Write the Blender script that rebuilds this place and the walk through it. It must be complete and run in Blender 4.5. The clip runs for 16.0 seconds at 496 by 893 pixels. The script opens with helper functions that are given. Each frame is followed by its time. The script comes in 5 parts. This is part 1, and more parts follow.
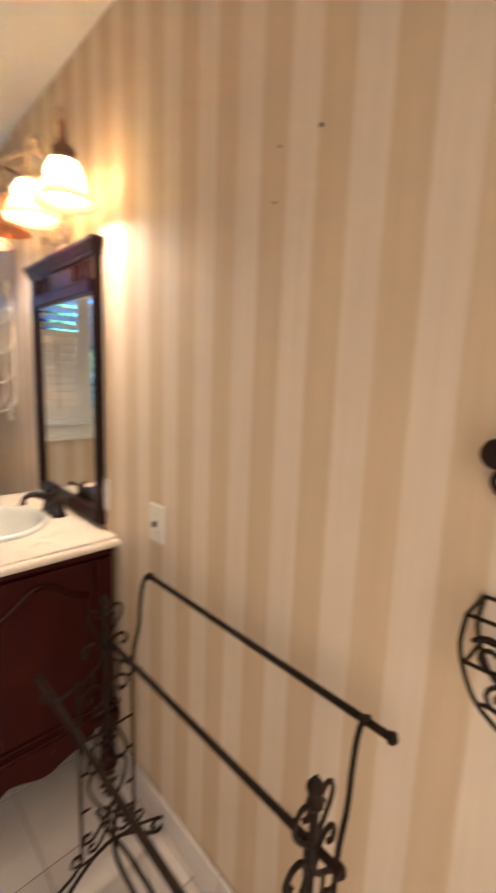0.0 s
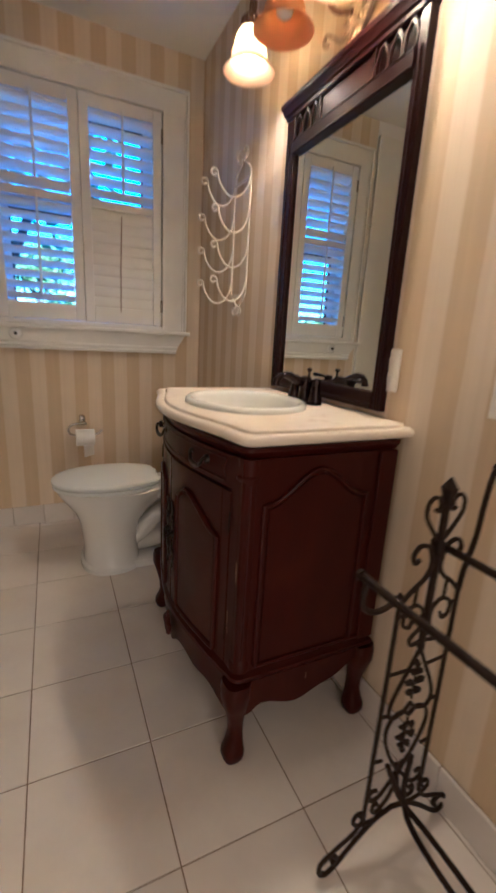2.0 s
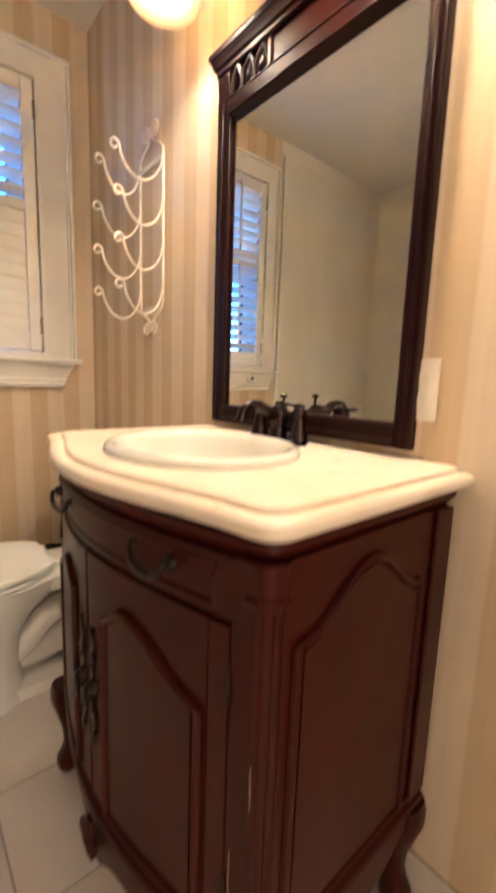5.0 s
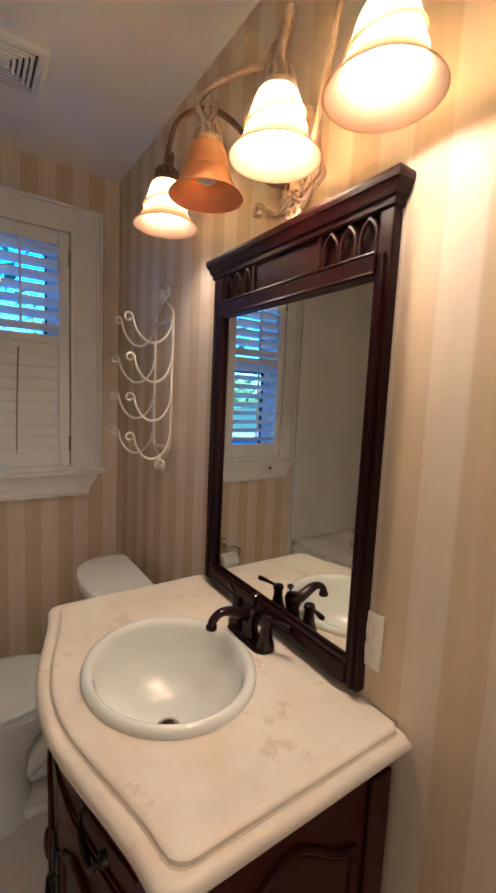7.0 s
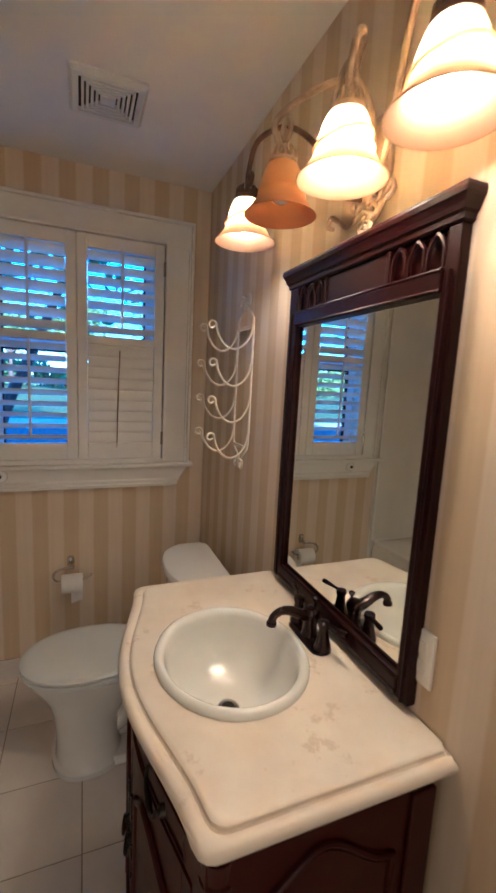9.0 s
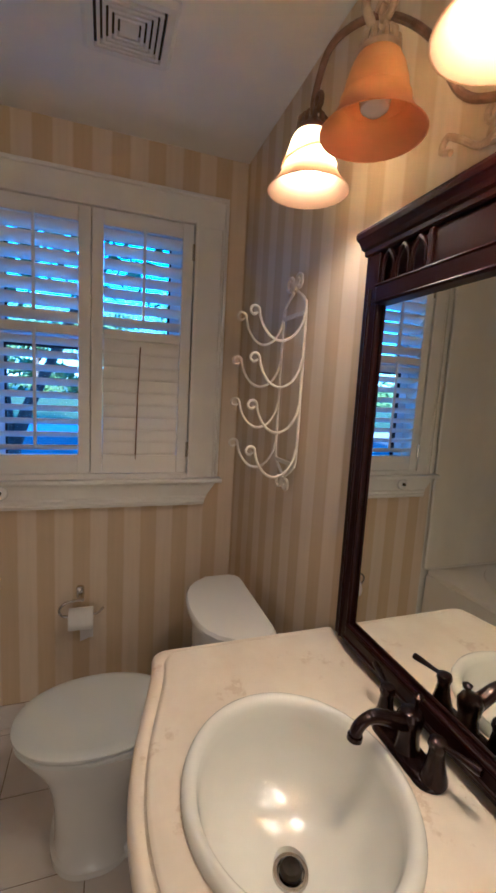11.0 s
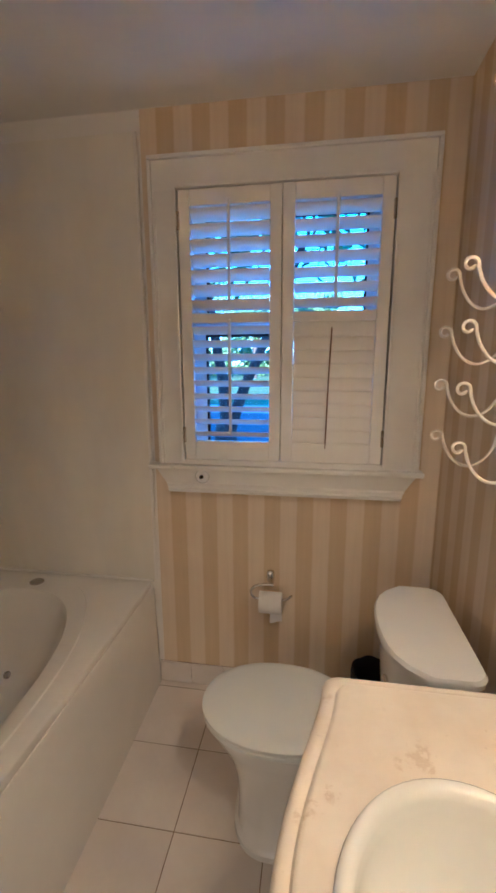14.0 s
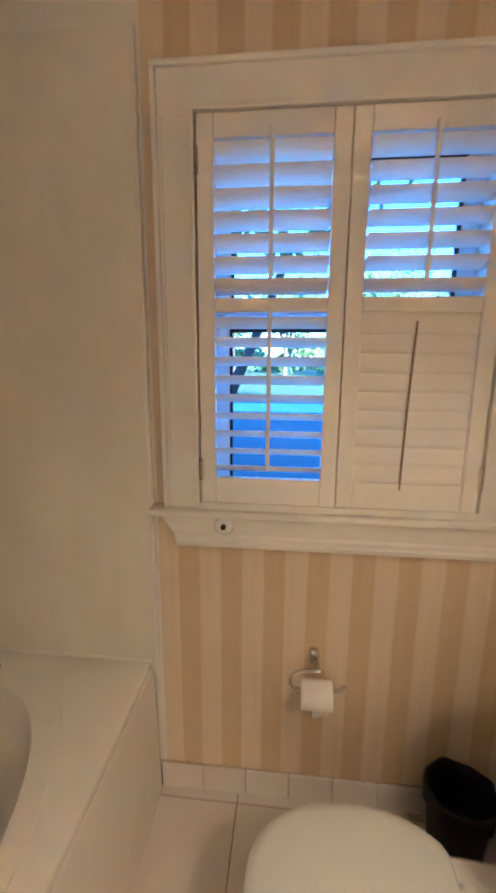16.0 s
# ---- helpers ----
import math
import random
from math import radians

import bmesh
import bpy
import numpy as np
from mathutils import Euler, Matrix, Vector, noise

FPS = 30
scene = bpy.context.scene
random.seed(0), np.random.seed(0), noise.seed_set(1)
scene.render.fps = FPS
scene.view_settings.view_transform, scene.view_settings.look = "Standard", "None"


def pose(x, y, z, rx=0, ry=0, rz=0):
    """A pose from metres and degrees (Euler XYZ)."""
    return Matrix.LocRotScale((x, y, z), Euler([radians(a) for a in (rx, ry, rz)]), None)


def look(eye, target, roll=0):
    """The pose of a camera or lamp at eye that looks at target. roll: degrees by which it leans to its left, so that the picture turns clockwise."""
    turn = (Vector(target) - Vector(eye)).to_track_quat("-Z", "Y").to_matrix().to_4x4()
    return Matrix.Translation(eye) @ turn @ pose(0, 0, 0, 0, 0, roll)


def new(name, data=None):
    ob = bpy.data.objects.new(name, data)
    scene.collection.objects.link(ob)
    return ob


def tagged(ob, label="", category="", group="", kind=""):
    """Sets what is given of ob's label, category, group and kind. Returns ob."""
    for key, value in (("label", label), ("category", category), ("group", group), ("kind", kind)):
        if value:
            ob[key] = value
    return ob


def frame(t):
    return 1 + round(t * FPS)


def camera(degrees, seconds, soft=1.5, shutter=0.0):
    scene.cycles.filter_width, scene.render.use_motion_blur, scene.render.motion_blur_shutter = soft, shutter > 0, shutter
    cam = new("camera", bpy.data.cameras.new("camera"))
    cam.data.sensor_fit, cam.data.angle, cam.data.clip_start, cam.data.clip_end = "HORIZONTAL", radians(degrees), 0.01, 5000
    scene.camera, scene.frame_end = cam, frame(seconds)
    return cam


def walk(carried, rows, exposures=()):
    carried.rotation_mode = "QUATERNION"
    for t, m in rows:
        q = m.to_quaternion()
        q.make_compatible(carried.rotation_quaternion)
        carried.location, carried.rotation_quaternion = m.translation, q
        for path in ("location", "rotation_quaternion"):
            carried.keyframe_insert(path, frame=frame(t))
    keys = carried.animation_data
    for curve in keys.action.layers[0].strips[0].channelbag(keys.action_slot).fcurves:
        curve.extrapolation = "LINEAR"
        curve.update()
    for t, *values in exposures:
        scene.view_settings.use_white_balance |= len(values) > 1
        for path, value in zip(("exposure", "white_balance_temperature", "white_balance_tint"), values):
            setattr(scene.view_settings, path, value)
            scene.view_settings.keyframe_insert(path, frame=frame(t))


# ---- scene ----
cam = camera(61.3, 16.0, soft=2.8, shutter=0.5)
PATH = [
    (0, (0.002, -0.073, 1.512), (1.385, 1.338, 1.202), 2.1),
    (0.2, (-0.024, -0.088, 1.506), (1.124, 1.518, 1.172), 2.4),
    (0.5, (-0.063, -0.103, 1.514), (0.744, 1.688, 1.143), 1.9),
    (0.7, (-0.067, -0.097, 1.497), (0.56, 1.759, 1.102), 1.8),
    (1, (-0.08, -0.04, 1.452), (0.465, 1.831, 1.002), 2.2),
    (1.5, (-0.129, 0.199, 1.325), (0.583, 2.007, 0.851), 3.7),
    (2, (-0.178, 0.45, 1.145), (0.652, 2.2, 0.647), 3.2),
    (2.5, (-0.209, 0.691, 0.985), (0.756, 2.356, 0.439), 3.5),
    (3, (-0.201, 0.814, 0.834), (0.846, 2.41, 0.238), 3.4),
    (3.5, (-0.23, 0.887, 0.805), (0.888, 2.443, 0.23), 4.0),
    (4, (-0.221, 0.918, 0.808), (0.939, 2.462, 0.291), 3.4),
    (4.5, (-0.179, 0.941, 0.904), (1.045, 2.465, 0.482), 2.9),
    (5, (-0.099, 0.949, 1.086), (1.179, 2.457, 0.78), 2.0),
    (5.2, (-0.08, 0.941, 1.173), (1.229, 2.43, 0.901), 1.6),
    (7.5, (0.008, 0.788, 1.573), (1.041, 2.486, 1.346), 3.1),
    (8, (-0.005, 0.705, 1.604), (0.925, 2.458, 1.354), 3.1),
    (8.2, (-0.002, 0.669, 1.627), (0.87, 2.448, 1.358), 2.9),
    (10.5, (0.1, 1.082, 1.57), (0.762, 2.947, 1.281), 3.3),
    (11, (0.071, 1.116, 1.585), (0.717, 2.99, 1.322), 3.2),
    (11.5, (0.07, 1.153, 1.583), (0.615, 3.057, 1.306), 3.2),
    (12, (0.115, 1.229, 1.552), (0.398, 3.184, 1.239), 3.9),
    (12.5, (0.127, 1.283, 1.525), (0.126, 3.248, 1.155), 3.7),
    (13, (0.115, 1.268, 1.558), (-0.049, 3.216, 1.138), 2.0),
    (13.5, (0.127, 1.271, 1.574), (-0.083, 3.216, 1.157), 0.5),
    (14, (0.148, 1.267, 1.604), (-0.157, 3.205, 1.218), -0.2),
    (14.5, (0.128, 1.262, 1.603), (-0.197, 3.199, 1.23), -0.2),
    (15, (0.108, 1.312, 1.6), (-0.165, 3.252, 1.196), 0.3),
    (15.5, (-0.018, 1.508, 1.614), (-0.228, 3.455, 1.211), 0.7),
    (16, (-0.135, 1.772, 1.637), (-0.333, 3.72, 1.232), 0.4),
]
EXPOSURE = [
    (0.0, 5.51, 4070, 12), (0.7, 5.31, 3980, 12), (1.5, 5.06, 3970, 12), (2.5, 5.36, 4030, 12), (3.5, 6.13, 4210, 12), (4.5, 6.34, 4350, 12), (5.2, 5.79, 4380, 12),
    (7.3, 4.66, 4020, 12), (8.2, 4.66, 4010, 12), (10.3, 4.63, 4010, 12), (11.5, 4.67, 3990, 12), (12.5, 4.93, 4070, 12), (14.5, 5.09, 4130, 12), (15.5, 5.33, 4190, 11), (16.0, 5.41, 4400, 11),
]
walk(cam, [(t, look(eye, target, roll)) for t, eye, target, roll in PATH], EXPOSURE)

# ---- world, sun and lamps ----
world = bpy.data.worlds.new("dusk_sky")
scene.world = world
world.use_nodes = True
wn = world.node_tree.nodes
sky = wn.new("ShaderNodeTexSky")
sky.sky_type, sky.sun_disc = "NISHITA", False
sky.sun_elevation, sky.sun_rotation, sky.ozone_density, sky.dust_density = radians(22), radians(197), 9.0, 0.1
world.node_tree.links.new(sky.outputs[0], wn["Background"].inputs[0])
wn["Background"].inputs[1].default_value = 0.044
sun = new("sun", bpy.data.lights.new("sun", "SUN"))
sun.data.energy, sun.data.angle, sun.data.color = 1.5, radians(0.6), (1.0, 0.93, 0.82)
sun.matrix_world = look((3, -10, 8), (0, 10, 2.0))

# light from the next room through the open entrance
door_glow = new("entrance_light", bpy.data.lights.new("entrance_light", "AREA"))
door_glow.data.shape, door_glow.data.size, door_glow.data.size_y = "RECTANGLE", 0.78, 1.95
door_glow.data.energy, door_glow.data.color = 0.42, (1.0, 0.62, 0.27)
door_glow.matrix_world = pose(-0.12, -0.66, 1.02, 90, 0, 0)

LAMP_COLOUR = (1.0, 0.57, 0.20)
LAMPS = [  # x, y, height of the rim, watts (none: unlit)
    (0.540, 1.305, 2.019, 0.68),
    (0.522, 1.551, 2.025, 2.70),
    (0.507, 1.809, 2.040, 0.0),
    (0.501, 2.046, 2.040, 0.62),
]


def bulb_light(x, y, z, watts):
    lamp = new("bulb_light", bpy.data.lights.new("bulb_light", "POINT"))
    lamp.data.energy, lamp.data.color, lamp.data.shadow_soft_size = watts, LAMP_COLOUR, 0.034
    lamp.location = (x, y, z)


for x, y, z, lit in LAMPS:
    if lit:
        bulb_light(x, y, z + 0.058, lit)


# ---- materials ----
def shader(name, rough=0.5, metal=0.0):
    m = bpy.data.materials.new(name)
    m.use_nodes = True
    b = m.node_tree.nodes["Principled BSDF"]
    b.inputs["Roughness"].default_value = rough
    b.inputs["Metallic"].default_value = metal
    return m, m.node_tree.nodes, m.node_tree.links, b


def noise_tex(n, l, scale, detail=4.0, rough=0.55, stretch=(1, 1, 1)):
    c = n.new("ShaderNodeTexCoord")
    mp = n.new("ShaderNodeMapping")
    mp.inputs["Scale"].default_value = stretch
    l.new(c.outputs["Object"], mp.inputs[0])
    t = n.new("ShaderNodeTexNoise")
    t.inputs["Scale"].default_value, t.inputs["Detail"].default_value, t.inputs["Roughness"].default_value = scale, detail, rough
    l.new(mp.outputs[0], t.inputs["Vector"])
    return t.outputs[0]


def ramp(n, l, value, stops):
    r = n.new("ShaderNodeValToRGB")
    els = r.color_ramp.elements
    while len(els) < len(stops):
        els.new(0.5)
    for e, (p, c) in zip(els, stops):
        e.position, e.color = p, (*c, 1)
    l.new(value, r.inputs[0])
    return r.outputs[0]


def mix(n, l, fac, a, b, kind="MIX"):
    m = n.new("ShaderNodeMix")
    m.data_type, m.blend_type = "RGBA", kind
    for sock, v in ((m.inputs[0], fac), (m.inputs[6], a), (m.inputs[7], b)):
        if isinstance(v, (int, float)):
            sock.default_value = v
        elif isinstance(v, tuple):
            sock.default_value = (*v, 1)
        else:
            l.new(v, sock)
    return m.outputs[2]


def bump(n, l, b, height, strength, distance=0.002):
    p = n.new("ShaderNodeBump")
    p.inputs["Strength"].default_value, p.inputs["Distance"].default_value = strength, distance
    l.new(height, p.inputs["Height"])
    l.new(p.outputs[0], b.inputs["Normal"])


def plain(name, dark, light, rough=0.5, metal=0.0, scale=6.0, fine=120.0, relief=0.15, coat=0.0, stretch=(1, 1, 1), vary=0.0):
    """A surface whose colour drifts between two shades, with a fine grain, uneven gloss and relief."""
    m, n, l, b = shader(name, rough, metal)
    big, small = noise_tex(n, l, scale, 4, 0.6, stretch), noise_tex(n, l, fine, 3, 0.6, stretch)
    col = ramp(n, l, big, [(0.3, dark), (0.7, light)])
    col = mix(n, l, 0.12, col, ramp(n, l, small, [(0.3, dark), (0.7, light)]))
    if vary:
        info = n.new("ShaderNodeObjectInfo")
        v = n.new("ShaderNodeMapRange")
        v.inputs[3].default_value, v.inputs[4].default_value = 1 - vary, 1.0
        l.new(info.outputs["Random"], v.inputs[0])
        col = mix(n, l, 1.0, col, v.outputs[0], "MULTIPLY")
    l.new(col, b.inputs["Base Color"])
    r = n.new("ShaderNodeMapRange")
    r.inputs[3].default_value, r.inputs[4].default_value = max(rough - 0.02, 0.02), min(rough + 0.03, 1)
    l.new(big, r.inputs[0])
    l.new(r.outputs[0], b.inputs["Roughness"])
    bump(n, l, b, small, relief, 0.0015)
    b.inputs["Coat Weight"].default_value = coat
    b.inputs["Coat Roughness"].default_value = 0.15
    return m


def striped(name, axis, start):
    """Wallpaper with soft tan and cream stripes 74 mm wide, printed with a slight weave."""
    m, n, l, b = shader(name, 0.62)
    c = n.new("ShaderNodeTexCoord")
    sep = n.new("ShaderNodeSeparateXYZ")
    l.new(c.outputs["Object"], sep.inputs[0])
    wob = noise_tex(n, l, 14, 3)

    def op(kind, a, v, third=None):
        o = n.new("ShaderNodeMath")
        o.operation = kind
        for k, q in enumerate((a, v, third)):
            if q is None:
                continue
            if isinstance(q, (int, float)):
                o.inputs[k].default_value = q
            else:
                l.new(q, o.inputs[k])
        return o.outputs[0]

    u = op("ADD", sep.outputs[axis], op("MULTIPLY", wob, 0.006))
    u = op("DIVIDE", op("SUBTRACT", u, start + 0.003), 0.148)
    f = op("FRACT", u, 0)
    tri = op("ABSOLUTE", op("SUBTRACT", f, 0.25), 0)
    tri = op("MINIMUM", tri, op("SUBTRACT", 1.0, tri))
    soft = n.new("ShaderNodeMapRange")
    soft.inputs[1].default_value, soft.inputs[2].default_value = 0.225, 0.275
    l.new(tri, soft.inputs[0])
    streak = noise_tex(n, l, 16, 4, 0.6, (3, 3, 0.12))
    tan = ramp(n, l, streak, [(0.3, (0.59, 0.455, 0.275)), (0.7, (0.635, 0.495, 0.31))])
    cream = ramp(n, l, streak, [(0.3, (0.69, 0.575, 0.415)), (0.7, (0.74, 0.625, 0.465))])
    blotch = noise_tex(n, l, 2.2, 4, 0.6)
    col = mix(n, l, soft.outputs[0], tan, cream)
    col = mix(n, l, 0.5, col, ramp(n, l, blotch, [(0.3, (0.86, 0.84, 0.82)), (0.7, (1, 1, 1))]), "MULTIPLY")
    l.new(col, b.inputs["Base Color"])
    bump(n, l, b, noise_tex(n, l, 260, 2), 0.12, 0.001)
    return m


PAPER_EAST = striped("striped_wallpaper_east", 1, 0.240)
PAPER_NORTH = striped("striped_wallpaper_north", 0, -0.507)
TRIM = plain("white_trim_paint", (0.74, 0.71, 0.66), (0.82, 0.80, 0.75), 0.35, scale=5, relief=0.06)
SHUTTER = plain("white_shutter_paint", (0.76, 0.73, 0.68), (0.82, 0.80, 0.76), 0.38, scale=7, relief=0.05)
CEILING = plain("ceiling_paint", (0.77, 0.74, 0.69), (0.83, 0.80, 0.75), 0.85, scale=2.5, fine=180, relief=0.2)
TILE = plain("white_glazed_tile", (0.66, 0.60, 0.55), (0.75, 0.70, 0.65), 0.28, scale=4, fine=60, relief=0.03, vary=0.05)
GROUT = plain("brown_grout", (0.18, 0.135, 0.10), (0.32, 0.25, 0.19), 0.9, scale=9, relief=0.4)
SURROUND = plain("cultured_marble_surround", (0.71, 0.67, 0.575), (0.80, 0.765, 0.68), 0.3, scale=3.2, fine=7, relief=0.9, stretch=(1, 1, 0.45))
TUB = plain("white_acrylic", (0.76, 0.735, 0.68), (0.82, 0.795, 0.74), 0.22, scale=3, relief=0.01)
PORCELAIN = plain("white_porcelain", (0.77, 0.76, 0.73), (0.81, 0.80, 0.78), 0.1, scale=3, relief=0.0, coat=0.4)
SINK = plain("bone_porcelain", (0.72, 0.715, 0.675), (0.77, 0.765, 0.725), 0.14, scale=3, relief=0.0, coat=0.5)
SEAT = plain("white_seat_plastic", (0.70, 0.72, 0.71), (0.74, 0.76, 0.75), 0.25, scale=3, relief=0.01)
BRONZE = plain("oil_rubbed_bronze", (0.012, 0.006, 0.006), (0.034, 0.015, 0.014), 0.22, 0.75, scale=30, relief=0.06, coat=0.3)
IRON = plain("dark_wrought_iron", (0.012, 0.007, 0.005), (0.028, 0.016, 0.011), 0.5, 0.15, scale=24, relief=0.35)
BLACK_BRASS = plain("blackened_brass", (0.015, 0.012, 0.010), (0.05, 0.04, 0.03), 0.35, 0.8, scale=40, relief=0.2)
CREAM_IRON = plain("cream_painted_iron", (0.66, 0.58, 0.46), (0.80, 0.74, 0.64), 0.55, scale=40, relief=0.3)
TAN_IRON = plain("antique_cream_metal", (0.34, 0.23, 0.14), (0.62, 0.48, 0.32), 0.5, 0.1, scale=22, relief=0.35)
RUST_IRON = plain("brown_patina_metal", (0.13, 0.07, 0.04), (0.30, 0.17, 0.10), 0.5, 0.2, scale=25, relief=0.3)
NICKEL = plain("brushed_nickel", (0.45, 0.42, 0.38), (0.62, 0.59, 0.54), 0.25, 1.0, scale=20, relief=0.02)
IRON.node_tree.nodes["Principled BSDF"].inputs["Specular IOR Level"].default_value = 0.12
TISSUE = plain("white_tissue", (0.78, 0.75, 0.71), (0.84, 0.82, 0.79), 0.95, scale=18, relief=0.4)
BLACK = plain("black_plastic", (0.003, 0.003, 0.003), (0.006, 0.006, 0.006), 0.65, scale=8, relief=0.05)
PLASTIC = plain("ivory_plastic", (0.74, 0.69, 0.60), (0.80, 0.76, 0.68), 0.3, scale=6, relief=0.01)
DARK = plain("dark_hole", (0.012, 0.011, 0.010), (0.03, 0.027, 0.024), 0.8)
VENT = plain("white_vent_plastic", (0.70, 0.68, 0.64), (0.77, 0.75, 0.71), 0.4, scale=6, relief=0.02)
SASH = plain("window_sash_paint", (0.70, 0.70, 0.70), (0.78, 0.78, 0.77), 0.4)
GRASS = plain("lawn_grass", (0.025, 0.065, 0.012), (0.065, 0.12, 0.025), 0.9, scale=0.8, fine=20, relief=0.6)
DRIVE = plain("pale_concrete", (0.36, 0.35, 0.33), (0.46, 0.45, 0.42), 0.85, scale=0.6, fine=30)
ASPHALT = plain("asphalt", (0.045, 0.046, 0.05), (0.075, 0.076, 0.08), 0.85, scale=0.7, fine=60)
BARK = plain("tree_bark", (0.035, 0.026, 0.02), (0.10, 0.075, 0.055), 0.95, scale=6, fine=40, relief=0.8, stretch=(1, 1, 0.2))
LEAF = plain("tree_leaves", (0.06, 0.11, 0.03), (0.12, 0.19, 0.06), 0.6, scale=1.5, fine=9)
BRICK = plain("shade_mass_siding", (0.45, 0.43, 0.40), (0.55, 0.53, 0.50), 0.8, scale=2)
ROOFING = plain("far_roof_shingle", (0.07, 0.065, 0.06), (0.12, 0.11, 0.10), 0.9, scale=3)


def mahogany(name, tone):
    m, n, l, b = shader(name, 0.4)
    grain = noise_tex(n, l, 5, 5, 0.55, (2.2, 2.2, 0.6))
    pores = noise_tex(n, l, 90, 3, 0.6, (2, 2, 0.08))
    wear = noise_tex(n, l, 3.5, 5, 0.7)
    col = ramp(n, l, grain, [(0.25, (0.062, 0.011, 0.006)), (0.55, (0.086, 0.017, 0.010)), (0.8, (0.115, 0.026, 0.015))])
    col = mix(n, l, 0.08, col, ramp(n, l, pores, [(0.35, (0.030, 0.008, 0.005)), (0.6, (0.10, 0.028, 0.015))]))
    col = mix(n, l, ramp(n, l, wear, [(0.55, (0, 0, 0)), (0.75, (0.45, 0.45, 0.45))]), col, (0.17, 0.058, 0.026))
    col = mix(n, l, 1.0, col, tone, "MULTIPLY")
    scuff = noise_tex(n, l, 26, 5, 0.75, (2.5, 2.5, 0.45))
    col = mix(n, l, ramp(n, l, scuff, [(0.70, (0, 0, 0)), (0.76, (0.45, 0.45, 0.45))]), col, (0.20, 0.105, 0.055))
    l.new(col, b.inputs["Base Color"])
    l.new(ramp(n, l, wear, [(0.3, (0.26, 0.26, 0.26)), (0.7, (0.44, 0.44, 0.44))]), b.inputs["Roughness"])
    bump(n, l, b, pores, 0.12, 0.001)
    b.inputs["Specular IOR Level"].default_value = 0.16
    return m


def cream_marble():
    m, n, l, b = shader("cream_marble", 0.42)
    cloud, vein, fleck = noise_tex(n, l, 7, 5, 0.6), noise_tex(n, l, 11, 8, 0.7), noise_tex(n, l, 55, 3)
    col = ramp(n, l, cloud, [(0.3, (0.67, 0.575, 0.455)), (0.7, (0.77, 0.70, 0.59))])
    col = mix(n, l, ramp(n, l, vein, [(0.60, (0, 0, 0)), (0.66, (0.6, 0.6, 0.6)), (0.70, (0, 0, 0))]), col, (0.52, 0.40, 0.28))
    col = mix(n, l, ramp(n, l, fleck, [(0.68, (0, 0, 0)), (0.75, (0.3, 0.3, 0.3))]), col, (0.45, 0.36, 0.27))
    l.new(col, b.inputs["Base Color"])
    b.inputs["Coat Weight"].default_value = 0.04
    return m


def lamp_glass(name, dark, light, rim, pass_on):
    """Thin frosted glass, tinted towards its rim: part of the light is scattered back, part goes through."""
    m, n, l, b = shader(name, 0.35)
    col = ramp(n, l, noise_tex(n, l, 11, 4, 0.6), [(0.3, dark), (0.7, light)])
    c = n.new("ShaderNodeTexCoord")
    sep = n.new("ShaderNodeSeparateXYZ")
    l.new(c.outputs["Generated"], sep.inputs[0])
    edge = ramp(n, l, sep.outputs[2], [(0.0, (0.95, 0.95, 0.95)), (0.17, (0.75, 0.75, 0.75)), (0.38, (0, 0, 0))])
    col = mix(n, l, edge, col, rim)
    l.new(col, b.inputs["Base Color"])
    t = n.new("ShaderNodeBsdfTranslucent")
    l.new(col, t.inputs[0])
    s = n.new("ShaderNodeMixShader")
    s.inputs[0].default_value = pass_on
    l.new(b.outputs[0], s.inputs[1])
    l.new(t.outputs[0], s.inputs[2])
    l.new(s.outputs[0], n["Material Output"].inputs[0])
    return m


def glowing(name, colour, strength):
    m, n, l, b = shader(name)
    b.inputs["Base Color"].default_value = (0.8, 0.8, 0.8, 1)
    b.inputs["Emission Color"].default_value = (*colour, 1)
    b.inputs["Emission Strength"].default_value = strength
    return m


def clear_glass():
    m, n, l, b = shader("window_glass", 0.0)
    b.inputs["Transmission Weight"].default_value = 1.0
    b.inputs["IOR"].default_value = 1.1
    return m


WOOD = mahogany("red_mahogany", (0.41, 0.195, 0.095))
MIRROR_WOOD = mahogany("dark_mahogany", (0.145, 0.11, 0.14))
MARBLE = cream_marble()
SHADE = lamp_glass("frosted_cream_glass", (0.80, 0.68, 0.42), (0.88, 0.77, 0.54), (0.66, 0.46, 0.26), 0.76)
AMBER = lamp_glass("frosted_amber_glass", (0.90, 0.53, 0.15), (0.95, 0.63, 0.24), (0.82, 0.46, 0.19), 0.6)
BULB = glowing("lit_bulb", (1.0, 0.70, 0.40), 3.0)
CLEAR_BULB = plain("unlit_clear_bulb", (0.75, 0.74, 0.72), (0.82, 0.81, 0.80), 0.08, scale=5, relief=0)
PANE = clear_glass()
SILVER, _n, _l, _b = shader("mirror_silver", 0.01, 1.0)
_b.inputs["Base Color"].default_value = (0.88, 0.90, 0.84, 1)


# ---- building helpers ----
def thing(name, at, label, category, group=""):
    ob = new(name)
    ob.location, ob.empty_display_size = at, 0.05
    return tagged(ob, label, category, group)


def base_of(ob):
    v = Vector((0, 0, 0))
    while ob:
        v += ob.location
        ob = ob.parent
    return v


